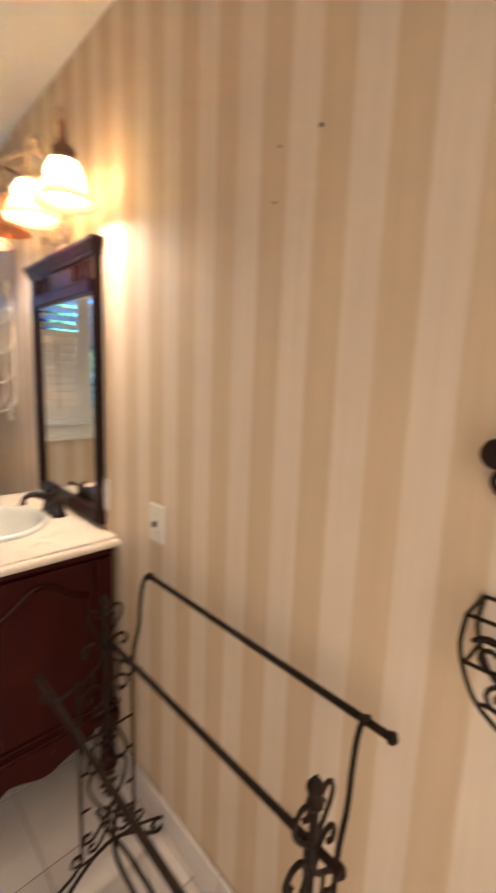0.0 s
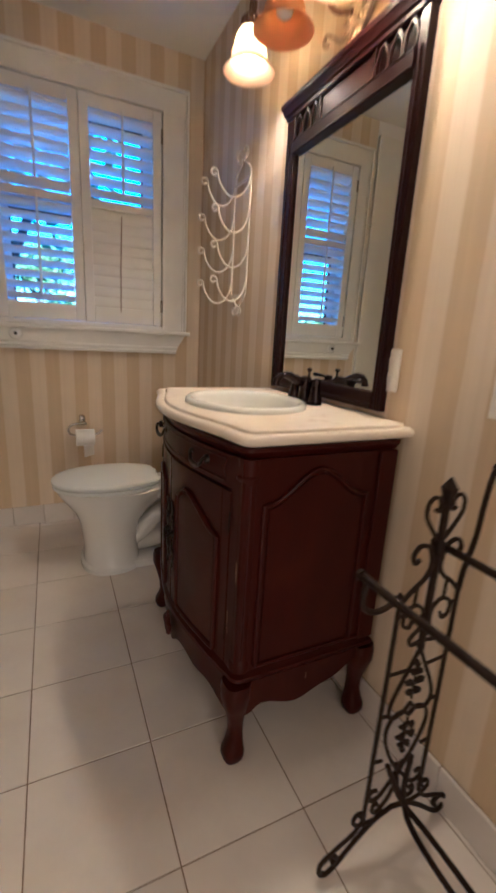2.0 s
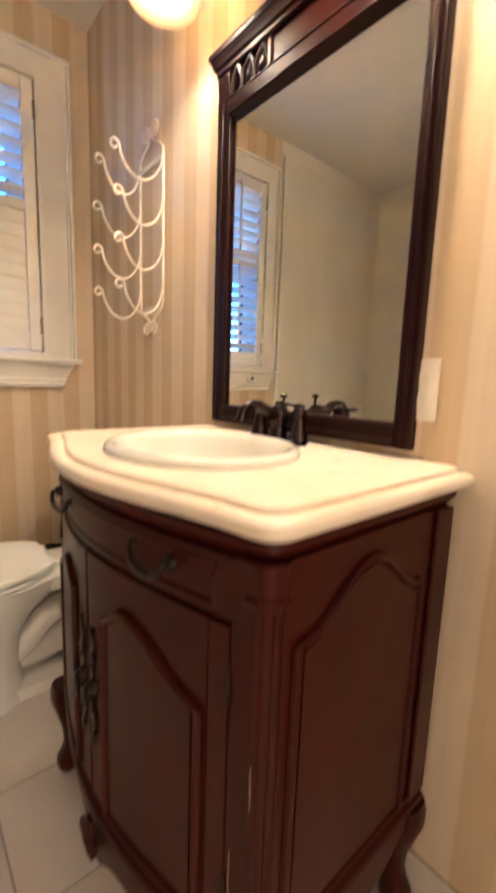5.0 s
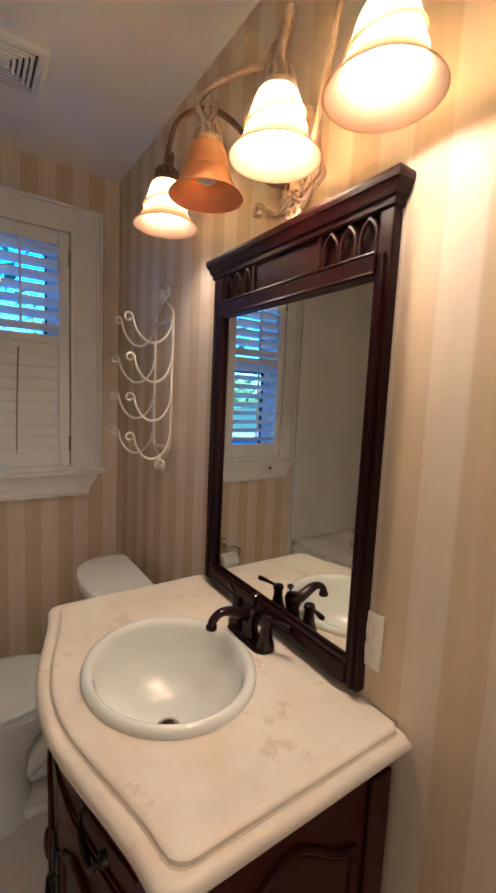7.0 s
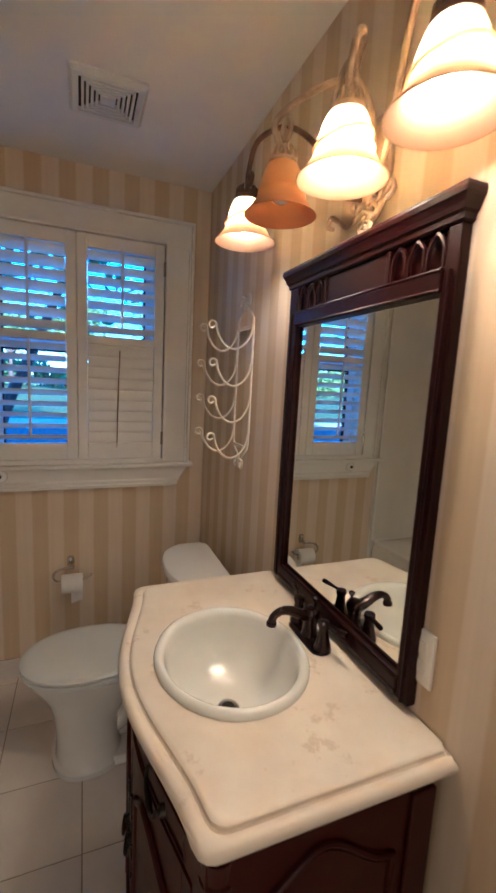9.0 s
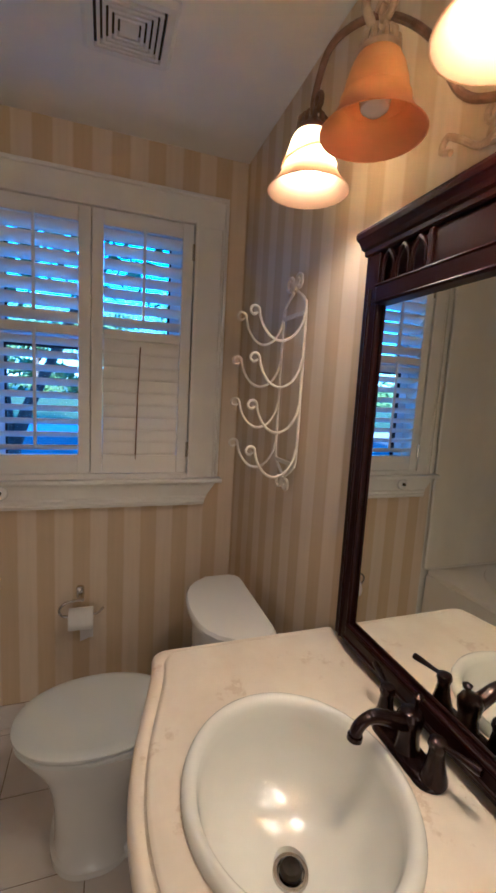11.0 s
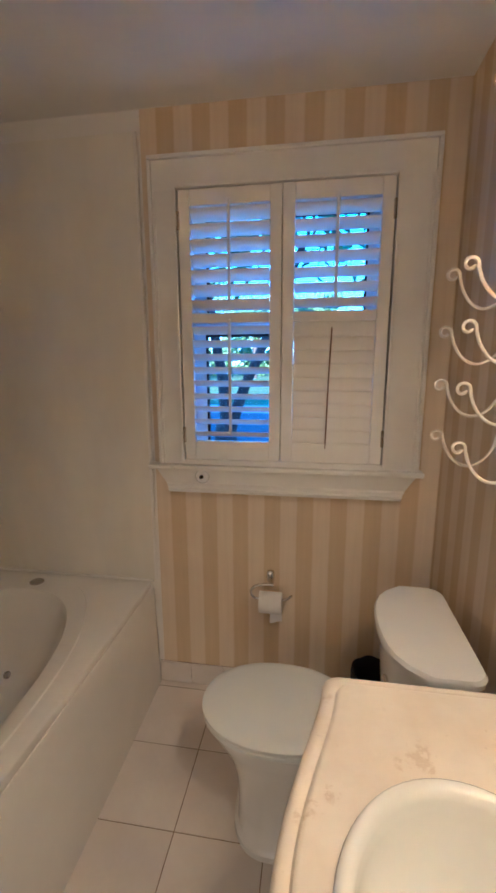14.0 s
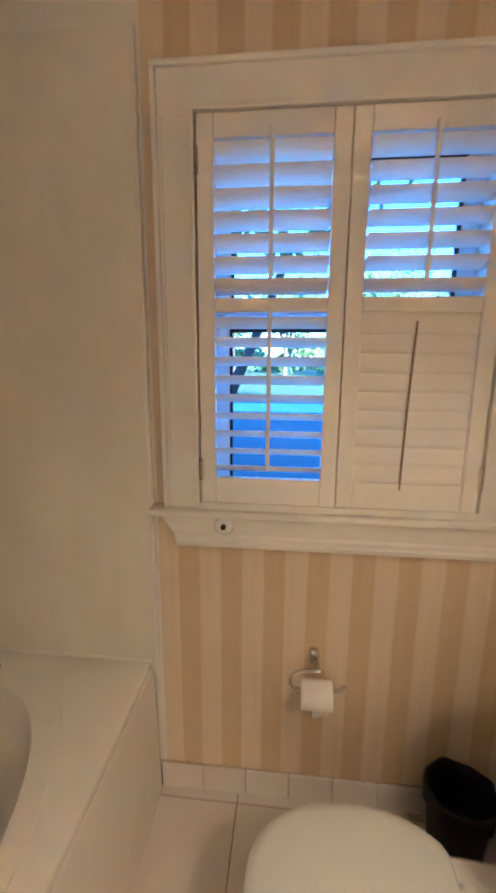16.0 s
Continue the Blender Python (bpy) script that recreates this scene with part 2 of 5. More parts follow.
def part(name, bm, material, parent=None, label="", smooth=False):
    """Links a bmesh, given in world metres, as one mesh under a thing or a part."""
    if parent:
        bmesh.ops.translate(bm, vec=-base_of(parent), verts=bm.verts)
    bmesh.ops.recalc_face_normals(bm, faces=bm.faces)
    me = bpy.data.meshes.new(name)
    for f in bm.faces:
        f.smooth = smooth
    bm.to_mesh(me)
    bm.free()
    if smooth:
        me.set_sharp_from_angle(angle=radians(40))
    me.materials.append(material)
    ob = new(name, me)
    ob.parent = parent
    if label:
        ob["label"] = label
    return ob


def structure(name, bm, material, label, category, smooth=False):
    return tagged(part(name, bm, material, smooth=smooth), label, category, kind="structure")


def box(lo, hi, bevel=0.0, segs=2, bm=None):
    bm = bm or bmesh.new()
    b2 = bmesh.new()
    bmesh.ops.create_cube(b2, size=1)
    for v in b2.verts:
        v.co = Vector([(a + b) / 2 + c * (b - a) for a, b, c in zip(lo, hi, v.co)])
    if bevel:
        bmesh.ops.bevel(b2, geom=b2.edges[:], offset=bevel, segments=segs, profile=0.5, affect="EDGES")
    return join(bm, b2)


def join(bm, other):
    me = bpy.data.meshes.new("tmp")
    other.to_mesh(me)
    other.free()
    bm.from_mesh(me)
    bpy.data.meshes.remove(me)
    return bm


def loft(rings, bm=None, caps=(True, True), closed=True):
    """Skins rings of equal counts of points."""
    bm = bm or bmesh.new()
    vs = [[bm.verts.new(p) for p in r] for r in rings]
    n = len(vs[0])
    for a, b in zip(vs, vs[1:]):
        for i in range(n if closed else n - 1):
            j = (i + 1) % n
            bm.faces.new((a[i], a[j], b[j], b[i]))
    if caps[0]:
        bm.faces.new(vs[0][::-1])
    if caps[1]:
        bm.faces.new(vs[-1])
    return bm


def ellipse(cx, cy, a, b, z, n=48, power=2.0):
    out = []
    for i in range(n):
        t = 2 * math.pi * i / n
        c, s = math.cos(t), math.sin(t)
        k = (abs(c) ** power + abs(s) ** power) ** (-1 / power)
        out.append((cx + a * k * c, cy + b * k * s, z))
    return out


def lathe(cx, cy, profile, n=32, bm=None, caps=(False, False)):
    return loft([ellipse(cx, cy, r, r, z, n) for r, z in profile], bm, caps)


def tube(points, r, segs=8, bm=None, ends=None):
    """A rod along points; r may be one radius or one for each point."""
    bm = bm or bmesh.new()
    pts = [Vector(p) for p in points]
    rs = r if isinstance(r, (list, tuple)) else [r] * len(pts)
    side, rings = None, []
    for i, p in enumerate(pts):
        d = (pts[min(i + 1, len(pts) - 1)] - pts[max(i - 1, 0)]).normalized()
        if side is None:
            side = d.orthogonal().normalized()
        side = (side - d * side.dot(d)).normalized()
        up = d.cross(side)
        rings.append([p + rs[i] * (math.cos(a) * side + math.sin(a) * up) for a in [2 * math.pi * k / segs for k in range(segs)]])
    return loft(rings, bm)


def curve(points, steps=8):
    """A smooth line through points."""
    p = [Vector(q) for q in points]
    p = [2 * p[0] - p[1]] + p + [2 * p[-1] - p[-2]]
    out = []
    for i in range(1, len(p) - 2):
        a, b, c, d = p[i - 1 : i + 3]
        for k in range(steps):
            t = k / steps
            out.append(0.5 * (2 * b + (c - a) * t + (2 * a - 5 * b + 4 * c - d) * t * t + (3 * b - a - 3 * c + d) * t**3))
    return out + [p[-2]]


def spiral(centre, u, v, r0, r1, a0, turns, steps=22):
    """Points of a scroll in the plane of u and v, from radius r0 at angle a0 (degrees) to r1."""
    c, u, v = Vector(centre), Vector(u), Vector(v)
    out = []
    for k in range(steps + 1):
        t = k / steps
        a, r = radians(a0) + 2 * math.pi * turns * t, r0 + (r1 - r0) * t
        out.append(c + r * (math.cos(a) * u + math.sin(a) * v))
    return out


def column_solid(cols, bm=None):
    """A solid made of columns, each of four corners: front bottom, front top, back top, back bottom."""
    return loft(cols, bm)


def ease(t):
    t = max(0.0, min(1.0, t))
    return t * t * (3 - 2 * t)


# ---- the room ----
EAST, NORTH, WEST, SOUTH, TOP = 0.68, 3.08, -1.67, -0.62, 2.605
WIN = (-0.405, 0.423, 1.172, 2.278)

bm = box((EAST, SOUTH - 0.12, -0.55), (EAST + 0.12, NORTH + 0.14, 2.75))
structure("wall_east", bm, PAPER_EAST, "wall papered in soft tan and cream stripes", "wall")
bm = box((-0.575, NORTH, -0.55), (WIN[0], NORTH + 0.14, 2.75))
box((WIN[1], NORTH, -0.55), (EAST - 0.0005, NORTH + 0.14, 2.75), bm=bm)
box((WIN[0], NORTH, -0.55), (WIN[1], NORTH + 0.14, WIN[2]), bm=bm)
box((WIN[0], NORTH, WIN[3]), (WIN[1], NORTH + 0.14, 2.75), bm=bm)
structure("wall_north", bm, PAPER_NORTH, "window wall papered in tan and cream stripes", "wall")
bm = box((WEST - 0.12, NORTH, -0.55), (-0.5755, NORTH + 0.14, 2.75))
structure("wall_north_tub", bm, CEILING, "plain painted wall behind the bathtub", "wall")
structure("wall_west", box((WEST - 0.12, SOUTH - 0.12, -0.55), (WEST, NORTH - 0.0005, 2.75)), CEILING, "plain painted wall", "wall")
bm = box((WEST, SOUTH - 0.12, -0.55), (-0.52, SOUTH, 2.75))
box((0.28, SOUTH - 0.12, -0.55), (EAST - 0.0005, SOUTH, 2.75), bm=bm)
box((-0.52, SOUTH - 0.12, 2.05), (0.28, SOUTH, 2.75), bm=bm)
box((-0.52, SOUTH - 0.12, -0.55), (0.28, SOUTH, -0.002), bm=bm)
structure("wall_south", bm, PAPER_NORTH, "wall papered in tan and cream stripes", "wall")
structure("wall_tub_end", box((WEST, SOUTH, -0.001), (-0.66, 1.205, TOP - 0.0005)), CEILING, "plain painted wall beside the entrance and the tub end", "wall")

bm = bmesh.new()
for lo, hi in (((-1.2, -2.1, -0.55), (1.0, -2.0, 2.5)), ((-1.3, -2.1, -0.55), (-1.2, SOUTH - 0.12, 2.5)), ((1.0, -2.1, -0.55), (1.1, SOUTH - 0.12, 2.5)), ((-1.2, -2.0, 2.4), (1.0, SOUTH - 0.12, 2.5)), ((-1.2, -2.0, -0.55), (1.0, SOUTH - 0.12, -0.002))):
    box(lo, hi, bm=bm)
structure("wall_hall", bm, CEILING, "plain painted hallway outside the entrance", "wall")

# ceiling
structure("ceiling", box((WEST, SOUTH, TOP), (EAST - 0.0005, NORTH - 0.0005, 2.75)), CEILING, "white painted flat ceiling", "ceiling")


def rounded(x0, x1, y0, y1, r, z, n=6):
    pts = []
    for cx, cy, a in ((x1 - r, y1 - r, 0), (x0 + r, y1 - r, 90), (x0 + r, y0 + r, 180), (x1 - r, y0 + r, 270)):
        pts += [(cx + r * math.cos(radians(a + 90 * k / n)), cy + r * math.sin(radians(a + 90 * k / n)), z) for k in range(n + 1)]
    return pts


# flat fan cover hung a little below the ceiling
FAN = (-0.230, 0.084, 1.575, 2.055)
fan = thing("exhaust_fan", (-0.08, 1.795, TOP), "white flat-panel ceiling exhaust fan cover hanging below the ceiling", "exhaust fan")
bm = loft([rounded(FAN[0] + g, FAN[1] - g, FAN[2] + g, FAN[3] - g, 0.016, z) for g, z in ((0.003, 2.588), (0.0, 2.584), (0.0, 2.562), (0.004, 2.553), (0.014, 2.549), (0.05, 2.546))])
part("cover_panel", bm, VENT, fan, smooth=True)
h = 0.022
# the shadow gap over the panel is put into the housing's dark colour
part("housing", loft([rounded(FAN[0] + h, FAN[1] - h, FAN[2] + h, FAN[3] - h, 0.01, z) for z in (TOP - 0.0004, 2.587)]), DARK, fan, "fan housing coloured dark as the shadow gap above the panel")

# window: casing, sill, apron, sash and panes
win = thing("window_1", (0.009, NORTH, 1.16), "white wooden window with wide casing and a deep sill", "window")
win["kind"] = "structure"
CO = (-0.540, 0.587, 2.422)


def casing_side(xo, xi, y=3.05):
    bm = box((min(xo, xi), y, 1.163), (max(xo, xi), NORTH, 2.2903), 0.0008)
    s = 1 if xi > xo else -1
    box((min(xo, xo + s * 0.016), y - 0.012, 1.163), (max(xo, xo + s * 0.016), NORTH, 2.405), 0.004, bm=bm)
    box((min(xo + s * 0.020, xo + s * 0.028), y - 0.005, 1.163), (max(xo + s * 0.020, xo + s * 0.028), NORTH, 2.290), 0.003, bm=bm)
    box((min(xi, xi - s * 0.014), y - 0.010, 1.163), (max(xi, xi - s * 0.014), NORTH, 2.29), 0.003, bm=bm)
    return bm


part("casing_side", casing_side(CO[0], -0.4165), TRIM, win)
part("casing_side", casing_side(CO[1], 0.4345), TRIM, win)
bm = box((CO[0] + 0.0165, 3.05, 2.2905), (CO[1] - 0.0165, NORTH, 2.405), 0.0008)
box((CO[0], 3.038, 2.4055), (CO[1], NORTH, CO[2]), 0.004, bm=bm)
box((-0.418, 3.040, 2.287), (0.436, 3.06, 2.299), 0.003, bm=bm)
part("casing_head", bm, TRIM, win)
for lo, hi in (((-0.4285, 3.020, 1.187), (-0.4167, 3.049, 2.301)), ((0.4347, 3.020, 1.187), (0.4465, 3.049, 2.301)), ((-0.4165, 3.020, 2.2885), (0.4345, 3.049, 2.301))):
    part("shutter_frame", box(lo, hi, 0.002), TRIM, win)
part("bottom_stop", box((-0.4160, 3.037, 1.1628), (0.4340, 3.060, 1.1865), 0.002), TRIM, win)
part("window_sill", box((-0.586, 3.013, 1.140), (0.604, NORTH, 1.1625), 0.006, 3), TRIM, win)


def apron_ring(inset, y, z):
    return [(-0.555 + inset, NORTH, z), (-0.555 + inset, y, z), (0.578 - inset, y, z), (0.578 - inset, NORTH, z)]


bm = loft([apron_ring(0, 3.040, 1.1395), apron_ring(0.012, 3.044, 1.118), apron_ring(0.040, 3.052, 1.072), apron_ring(0.044, 3.046, 1.064), apron_ring(0.050, 3.048, 1.050), apron_ring(0.052, 3.040, 1.044), apron_ring(0.056, 3.044, 1.030)])
part("apron", bm, TRIM, win)
bm = bmesh.new()  # reveal lining
for lo, hi in (((-0.404, 3.062, 1.173), (-0.392, 3.215, 2.277)), ((0.410, 3.062, 1.173), (0.422, 3.215, 2.277)), ((-0.392, 3.062, 2.265), (0.410, 3.215, 2.277)), ((-0.392, 3.062, 1.173), (0.410, 3.215, 1.185))):
    box(lo, hi, bm=bm)
part("window_frame", bm, TRIM, win)


def sash(name, z0, z1, y):
    bm = bmesh.new()
    for lo, hi in (((-0.391, y, z0), (-0.335, y + 0.03, z1)), ((0.353, y, z0), (0.409, y + 0.03, z1)), ((-0.335, y, z0), (0.353, y + 0.03, z0 + 0.05)), ((-0.335, y, z1 - 0.04), (0.353, y + 0.03, z1))):
        box(lo, hi, 0.003, bm=bm)
    s = part(name, bm, SASH, win)
    bm = bmesh.new()
    for lo, hi in (((-0.335, y - 0.004, z0 + 0.05), (-0.327, y + 0.02, z1 - 0.04)), ((0.345, y - 0.004, z0 + 0.05), (0.353, y + 0.02, z1 - 0.04)), ((-0.327, y - 0.004, z1 - 0.052), (0.345, y + 0.02, z1 - 0.04)), ((-0.327, y - 0.004, z0 + 0.05), (0.345, y + 0.02, z0 + 0.058))):
        box(lo, hi, bm=bm)
    part("gasket", bm, DARK, s, "dark glazing strip")
    g = part("pane", box((-0.327, y + 0.012, z0 + 0.058), (0.345, y + 0.016, z1 - 0.052)), PANE, s, "clear glass pane")
    g.visible_shadow = False


sash("lower_sash", 1.186, 1.775, 3.145)
sash("upper_sash", 1.752, 2.264, 3.180)

# plantation shutters
LOUVRES = (("upper", 1.815, 2.220, 7), ("lower", 1.275, 1.770, 9))


def shutter(x0, x1, tilts, hinge_side):
    sh = thing("plantation_shutter", ((x0 + x1) / 2, 3.045, 1.19), "white louvred plantation shutter with a tilt rod, closed against the window" if hinge_side < 0 else "white louvred plantation shutter, lower louvres shut tight", "shutter", "window shutters")
    ya, yb, z0, z1, st = 3.030, 3.058, 1.190, 2.284, 0.047
    part("stile", box((x0, ya, z0), (x0 + st, yb, z1), 0.002), SHUTTER, sh)
    part("stile", box((x1 - st, ya, z0), (x1, yb, z1), 0.002), SHUTTER, sh)
    for name, a, b in (("bottom_rail", z0, 1.2725), ("middle_rail", 1.772, 1.812), ("top_rail", 2.222, z1)):
        part(name, box((x0 + st + 0.0011, ya + 0.001, a), (x1 - st - 0.0011, yb - 0.001, b), 0.002), SHUTTER, sh)
    xm, w = (x0 + x1) / 2, x1 - x0 - 2 * st - 0.003
    for (nm, a, b, count), tilt in zip(LOUVRES, tilts):
        pitch = (b - a) / count
        me = None
        edges = []
        for k in range(count):
            z = a + pitch * (k + 0.5)
            if me is None:
                ring = []
                for i in range(12):
                    t = 2 * math.pi * i / 12
                    ring.append((0.031 * math.cos(t), 0.0048 * math.sin(t)))
                bm = loft([[(s * w / 2, y, q) for y, q in ring] for s in (-1, 1)])
                slat = part("louvre", bm, SHUTTER, None, smooth=True)
                me = slat.data
            else:
                slat = new("louvre", me)
            slat.parent = sh
            slat.location = Vector((xm, 3.044, z)) - base_of(sh)
            slat.rotation_euler = (radians(tilt + random.uniform(-1.5, 1.5)), 0, 0)
            edges.append((3.044 - 0.031 * math.cos(radians(tilt)), z - 0.031 * math.sin(radians(tilt))))
        y = edges[0][0] - 0.007
        if tilt > 45:
            # rod over shut louvres: its shadow line is put in as a dark colour
            part("tilt_rod", tube([(xm - 0.021, y - 0.001, edges[0][1] - 0.02), (xm - 0.016, y - 0.002, (a + b) / 2), (xm - 0.008, y - 0.001, edges[-1][1] + 0.035)], 0.0028, 8), RUST_IRON, sh, "thin tilt rod coloured dark as its shadow line")
            continue
        part("tilt_rod", box((xm - 0.006, y - 0.006, edges[0][1] - 0.012), (xm + 0.006, y + 0.005, edges[-1][1] + 0.028), 0.003), SHUTTER, sh)
    # strip added behind the gap to block daylight between the two leaves
    if hinge_side < 0:
        part("gap_light_stop", box((x1 - 0.012, 3.0583, z0 + 0.002), (x1 + 0.014, 3.0660, z1 - 0.002), 0.001), SHUTTER, sh)
    hx = x0 if hinge_side < 0 else x1
    for z in (1.30, 2.17):
        bm = box((hx - 0.006, ya - 0.006, z - 0.035), (hx + 0.006, ya - 0.0005, z + 0.035), 0.002)
        tube([(hx, ya - 0.006, z - 0.035), (hx, ya - 0.006, z + 0.035)], 0.004, 8, bm)
        part("hinge", bm, NICKEL, sh, "small steel hinge")
    return sh


shutter(-0.4110, 0.0080, (-41, -27), -1)
shutter(0.0112, 0.4290, (-30, 84), 1)

# small round knob on the apron
k = thing("apron_knob", (-0.341, 3.046, 1.108), "small round white knob with a dark centre on the window apron", "knob")
bm = bmesh.new()


def disc_y(cx, cz, prof, n=20, bm=None):
    """A turned piece whose axis points along y; profile of radius and y."""
    return loft([[(cx + r * math.cos(2 * math.pi * i / n), y, cz + r * math.sin(2 * math.pi * i / n)) for i in range(n)] for r, y in prof], bm)


part("rose", disc_y(-0.341, 1.108, [(0.033, 3.060), (0.033, 3.042), (0.028, 3.035), (0.014, 3.032)]), PORCELAIN, k, smooth=True)
part("button", disc_y(-0.341, 1.108, [(0.0085, 3.0325), (0.009, 3.024), (0.007, 3.019), (0.001, 3.017)]), BLACK_BRASS, k, "dark centre button", True)

# tub surround
TZ_CAULK = 0.5665
bm = box((WEST + 0.0205, 3.058, 0.560), (-0.596, NORTH - 0.0005, 2.520), 0.004)
structure("tub_surround_north", bm, SURROUND, "mottled off-white cultured marble tub surround", "wall panel")
bm = box((WEST + 0.0005, 1.2055, 0.568), (WEST + 0.020, NORTH - 0.0005, 2.520), 0.004)
structure("tub_surround_west", bm, SURROUND, "mottled off-white cultured marble tub surround", "wall panel")
bm = tube([(-0.592, 3.066, 0.57), (-0.592, 3.066, 2.52)], 0.009, 8)
structure("trim_surround_edge", bm, TRIM, "rounded white edge trim beside the surround", "trim", True)

structure("trim_tub_caulk", tube([(WEST + 0.02, 3.0540, TZ_CAULK), (-0.603, 3.0540, TZ_CAULK)], 0.0085, 8), TUB, "white caulk bead along the tub", "trim", True)

# ceiling vent
v = thing("ceiling_vent", (0.125, 2.515, TOP), "white square ceiling exhaust vent with nested slots", "vent")
bm = bmesh.new()
cx, cy, h = 0.125, 2.515, 0.130
loft([rounded(cx - h, cx + h, cy - h, cy + h, 0.012, TOP - 0.0005), rounded(cx - h, cx + h, cy - h, cy + h, 0.012, TOP - 0.010), rounded(cx - h + 0.012, cx + h - 0.012, cy - h + 0.012, cy + h - 0.012, 0.008, TOP - 0.020), rounded(cx - 0.098, cx + 0.098, cy - 0.098, cy + 0.098, 0.004, TOP - 0.020), rounded(cx - 0.098, cx + 0.098, cy - 0.098, cy + 0.098, 0.004, TOP - 0.006)], bm, caps=(False, False))
part("frame", bm, VENT, v)
# flat sheet whose dark colour gives the shade between the slats
part("backing", box((cx - 0.098, cy - 0.098, TOP - 0.0055), (cx + 0.098, cy + 0.098, TOP - 0.002)), DARK, v, "flat sheet coloured dark as the shade behind the slots")
for r in (0.089, 0.073, 0.057, 0.041):
    bm = loft([rounded(cx - q, cx + q, cy - q, cy + q, 0.003, z) for q, z in ((r, TOP - 0.006), (r, TOP - 0.021), (r - 0.009, TOP - 0.021), (r - 0.009, TOP - 0.006))], caps=(False, False))
    part("slat", bm, VENT, v)
part("slat", box((cx - 0.026, cy - 0.026, TOP - 0.021), (cx + 0.026, cy + 0.026, TOP - 0.006), 0.002), VENT, v)

# ---- bathtub ----
tub = thing("bathtub", (-1.135, 2.13, 0), "large off-white whirlpool bathtub with a flat panelled apron", "bathtub")
TX0, TX1, TY0, TY1, TZ = WEST + 0.0215, -0.609, 1.207, 3.0575, 0.567
CX, CY = -1.145, 2.14


def tub_box(inset, z, n=96):
    """The tub's oblong outline, met by rays from the basin's middle."""
    out = []
    for i in range(n):
        t = 2 * math.pi * i / n
        c, s = math.cos(t), math.sin(t)
        k = min(((TX1 - inset - CX) / c) if c > 1e-6 else ((TX0 + inset - CX) / c) if c < -1e-6 else 9, ((TY1 - inset - CY) / s) if s > 1e-6 else ((TY0 + inset - CY) / s) if s < -1e-6 else 9)
        out.append((CX + k * c, CY + k * s, z))
    return out


def basin(a, b, z):
    return ellipse(CX, CY, a, b, z, 96, 2.3)


rings = [tub_box(0.004, TZ - 0.04), tub_box(0.0, TZ - 0.02), tub_box(0.003, TZ - 0.006), tub_box(0.012, TZ), basin(0.470, 0.865, TZ + 0.0005), basin(0.466, 0.861, TZ + 0.006), basin(0.425, 0.770, TZ + 0.006), basin(0.412, 0.750, TZ + 0.001), basin(0.402, 0.738, TZ - 0.02), basin(0.375, 0.700, TZ - 0.20), basin(0.345, 0.650, TZ - 0.36), basin(0.29, 0.58, TZ - 0.42), basin(0.15, 0.35, TZ - 0.43)]
part("rim", loft(rings, caps=(False, True)), TUB, tub, smooth=True)
bm = loft([[(-0.645, y, 0.0), (-0.592 + 0.013 * math.sin(math.pi * (y - TY0) / (TY1 - TY0)), y, 0.0), (-0.604 + 0.006 * math.sin(math.pi * (y - TY0) / (TY1 - TY0)), y, TZ - 0.05), (-0.608, y, TZ - 0.034), (-0.645, y, TZ - 0.034)] for y in [TY0 + (TY1 - TY0) * i / 16 for i in range(17)]])
part("apron", bm, TUB, tub, smooth=True)
part("body", box((TX0, TY0, 0.0), (-0.647, TY1, 0.10), 0.0), TUB, tub)
bm = lathe(-1.153, 2.947, [(0.033, TZ + 0.0025), (0.033, TZ + 0.009), (0.025, TZ + 0.013), (0.004, TZ + 0.013)], 24, caps=(True, True))
part("deck_cap", bm, NICKEL, tub, "tarnished round deck cap", True)
for jy, jx, jz in ((2.44, -0.792, 0.45), (2.05, -0.765, 0.36), (2.776, -1.222, 0.190)):
    d = Vector((-1, -0.15, 0.15)).normalized() if jy < 2.7 else Vector((0.18, -0.58, 0.8)).normalized()
    bm = tube([Vector((jx, jy, jz)) - 0.012 * d, Vector((jx, jy, jz)) + 0.004 * d, Vector((jx, jy, jz)) + 0.012 * d], [0.026, 0.026, 0.014], 16)
    part("jet", bm, NICKEL, tub, "small round whirlpool jet", True)

# ---- toilet ----
toi = thing("toilet", (0.15, 2.525, 0), "white porcelain two-piece toilet with closed lid", "toilet")
YC = 2.525


def bowl_ring(x0, x1, hw, z, p=2.2):
    return ellipse((x0 + x1) / 2, YC, (x1 - x0) / 2, hw, z, 44, p)


rings = [(-0.098, 0.195, 0.183, 0.001, 2.5), (-0.097, 0.195, 0.182, 0.022, 2.5), (-0.085, 0.185, 0.170, 0.034, 2.5), (-0.082, 0.180, 0.160, 0.10, 2.4), (-0.088, 0.182, 0.154, 0.18, 2.4), (-0.098, 0.20, 0.152, 0.24, 2.4), (-0.122, 0.25, 0.158, 0.295, 2.3), (-0.158, 0.31, 0.170, 0.34, 2.2), (-0.186, 0.345, 0.181, 0.38, 2.2), (-0.192, 0.35, 0.184, 0.403, 2.2), (-0.182, 0.34, 0.176, 0.410, 2.2)]
part("bowl", loft([bowl_ring(*r) for r in rings]), PORCELAIN, toi, smooth=True)
bm = loft([[(x, YC + s * w, z) for s, w, z in ((-1, hw, z0), (-1, hw, z1), (1, hw, z1), (1, hw, z0))] for x, hw, z0, z1 in ((0.26, 0.135, 0.350, 0.404), (0.42, 0.125, 0.345, 0.404), (0.61, 0.12, 0.345, 0.404))])
bmesh.ops.bevel(bm, geom=bm.edges[:], offset=0.012, segments=3, profile=0.5, affect="EDGES")
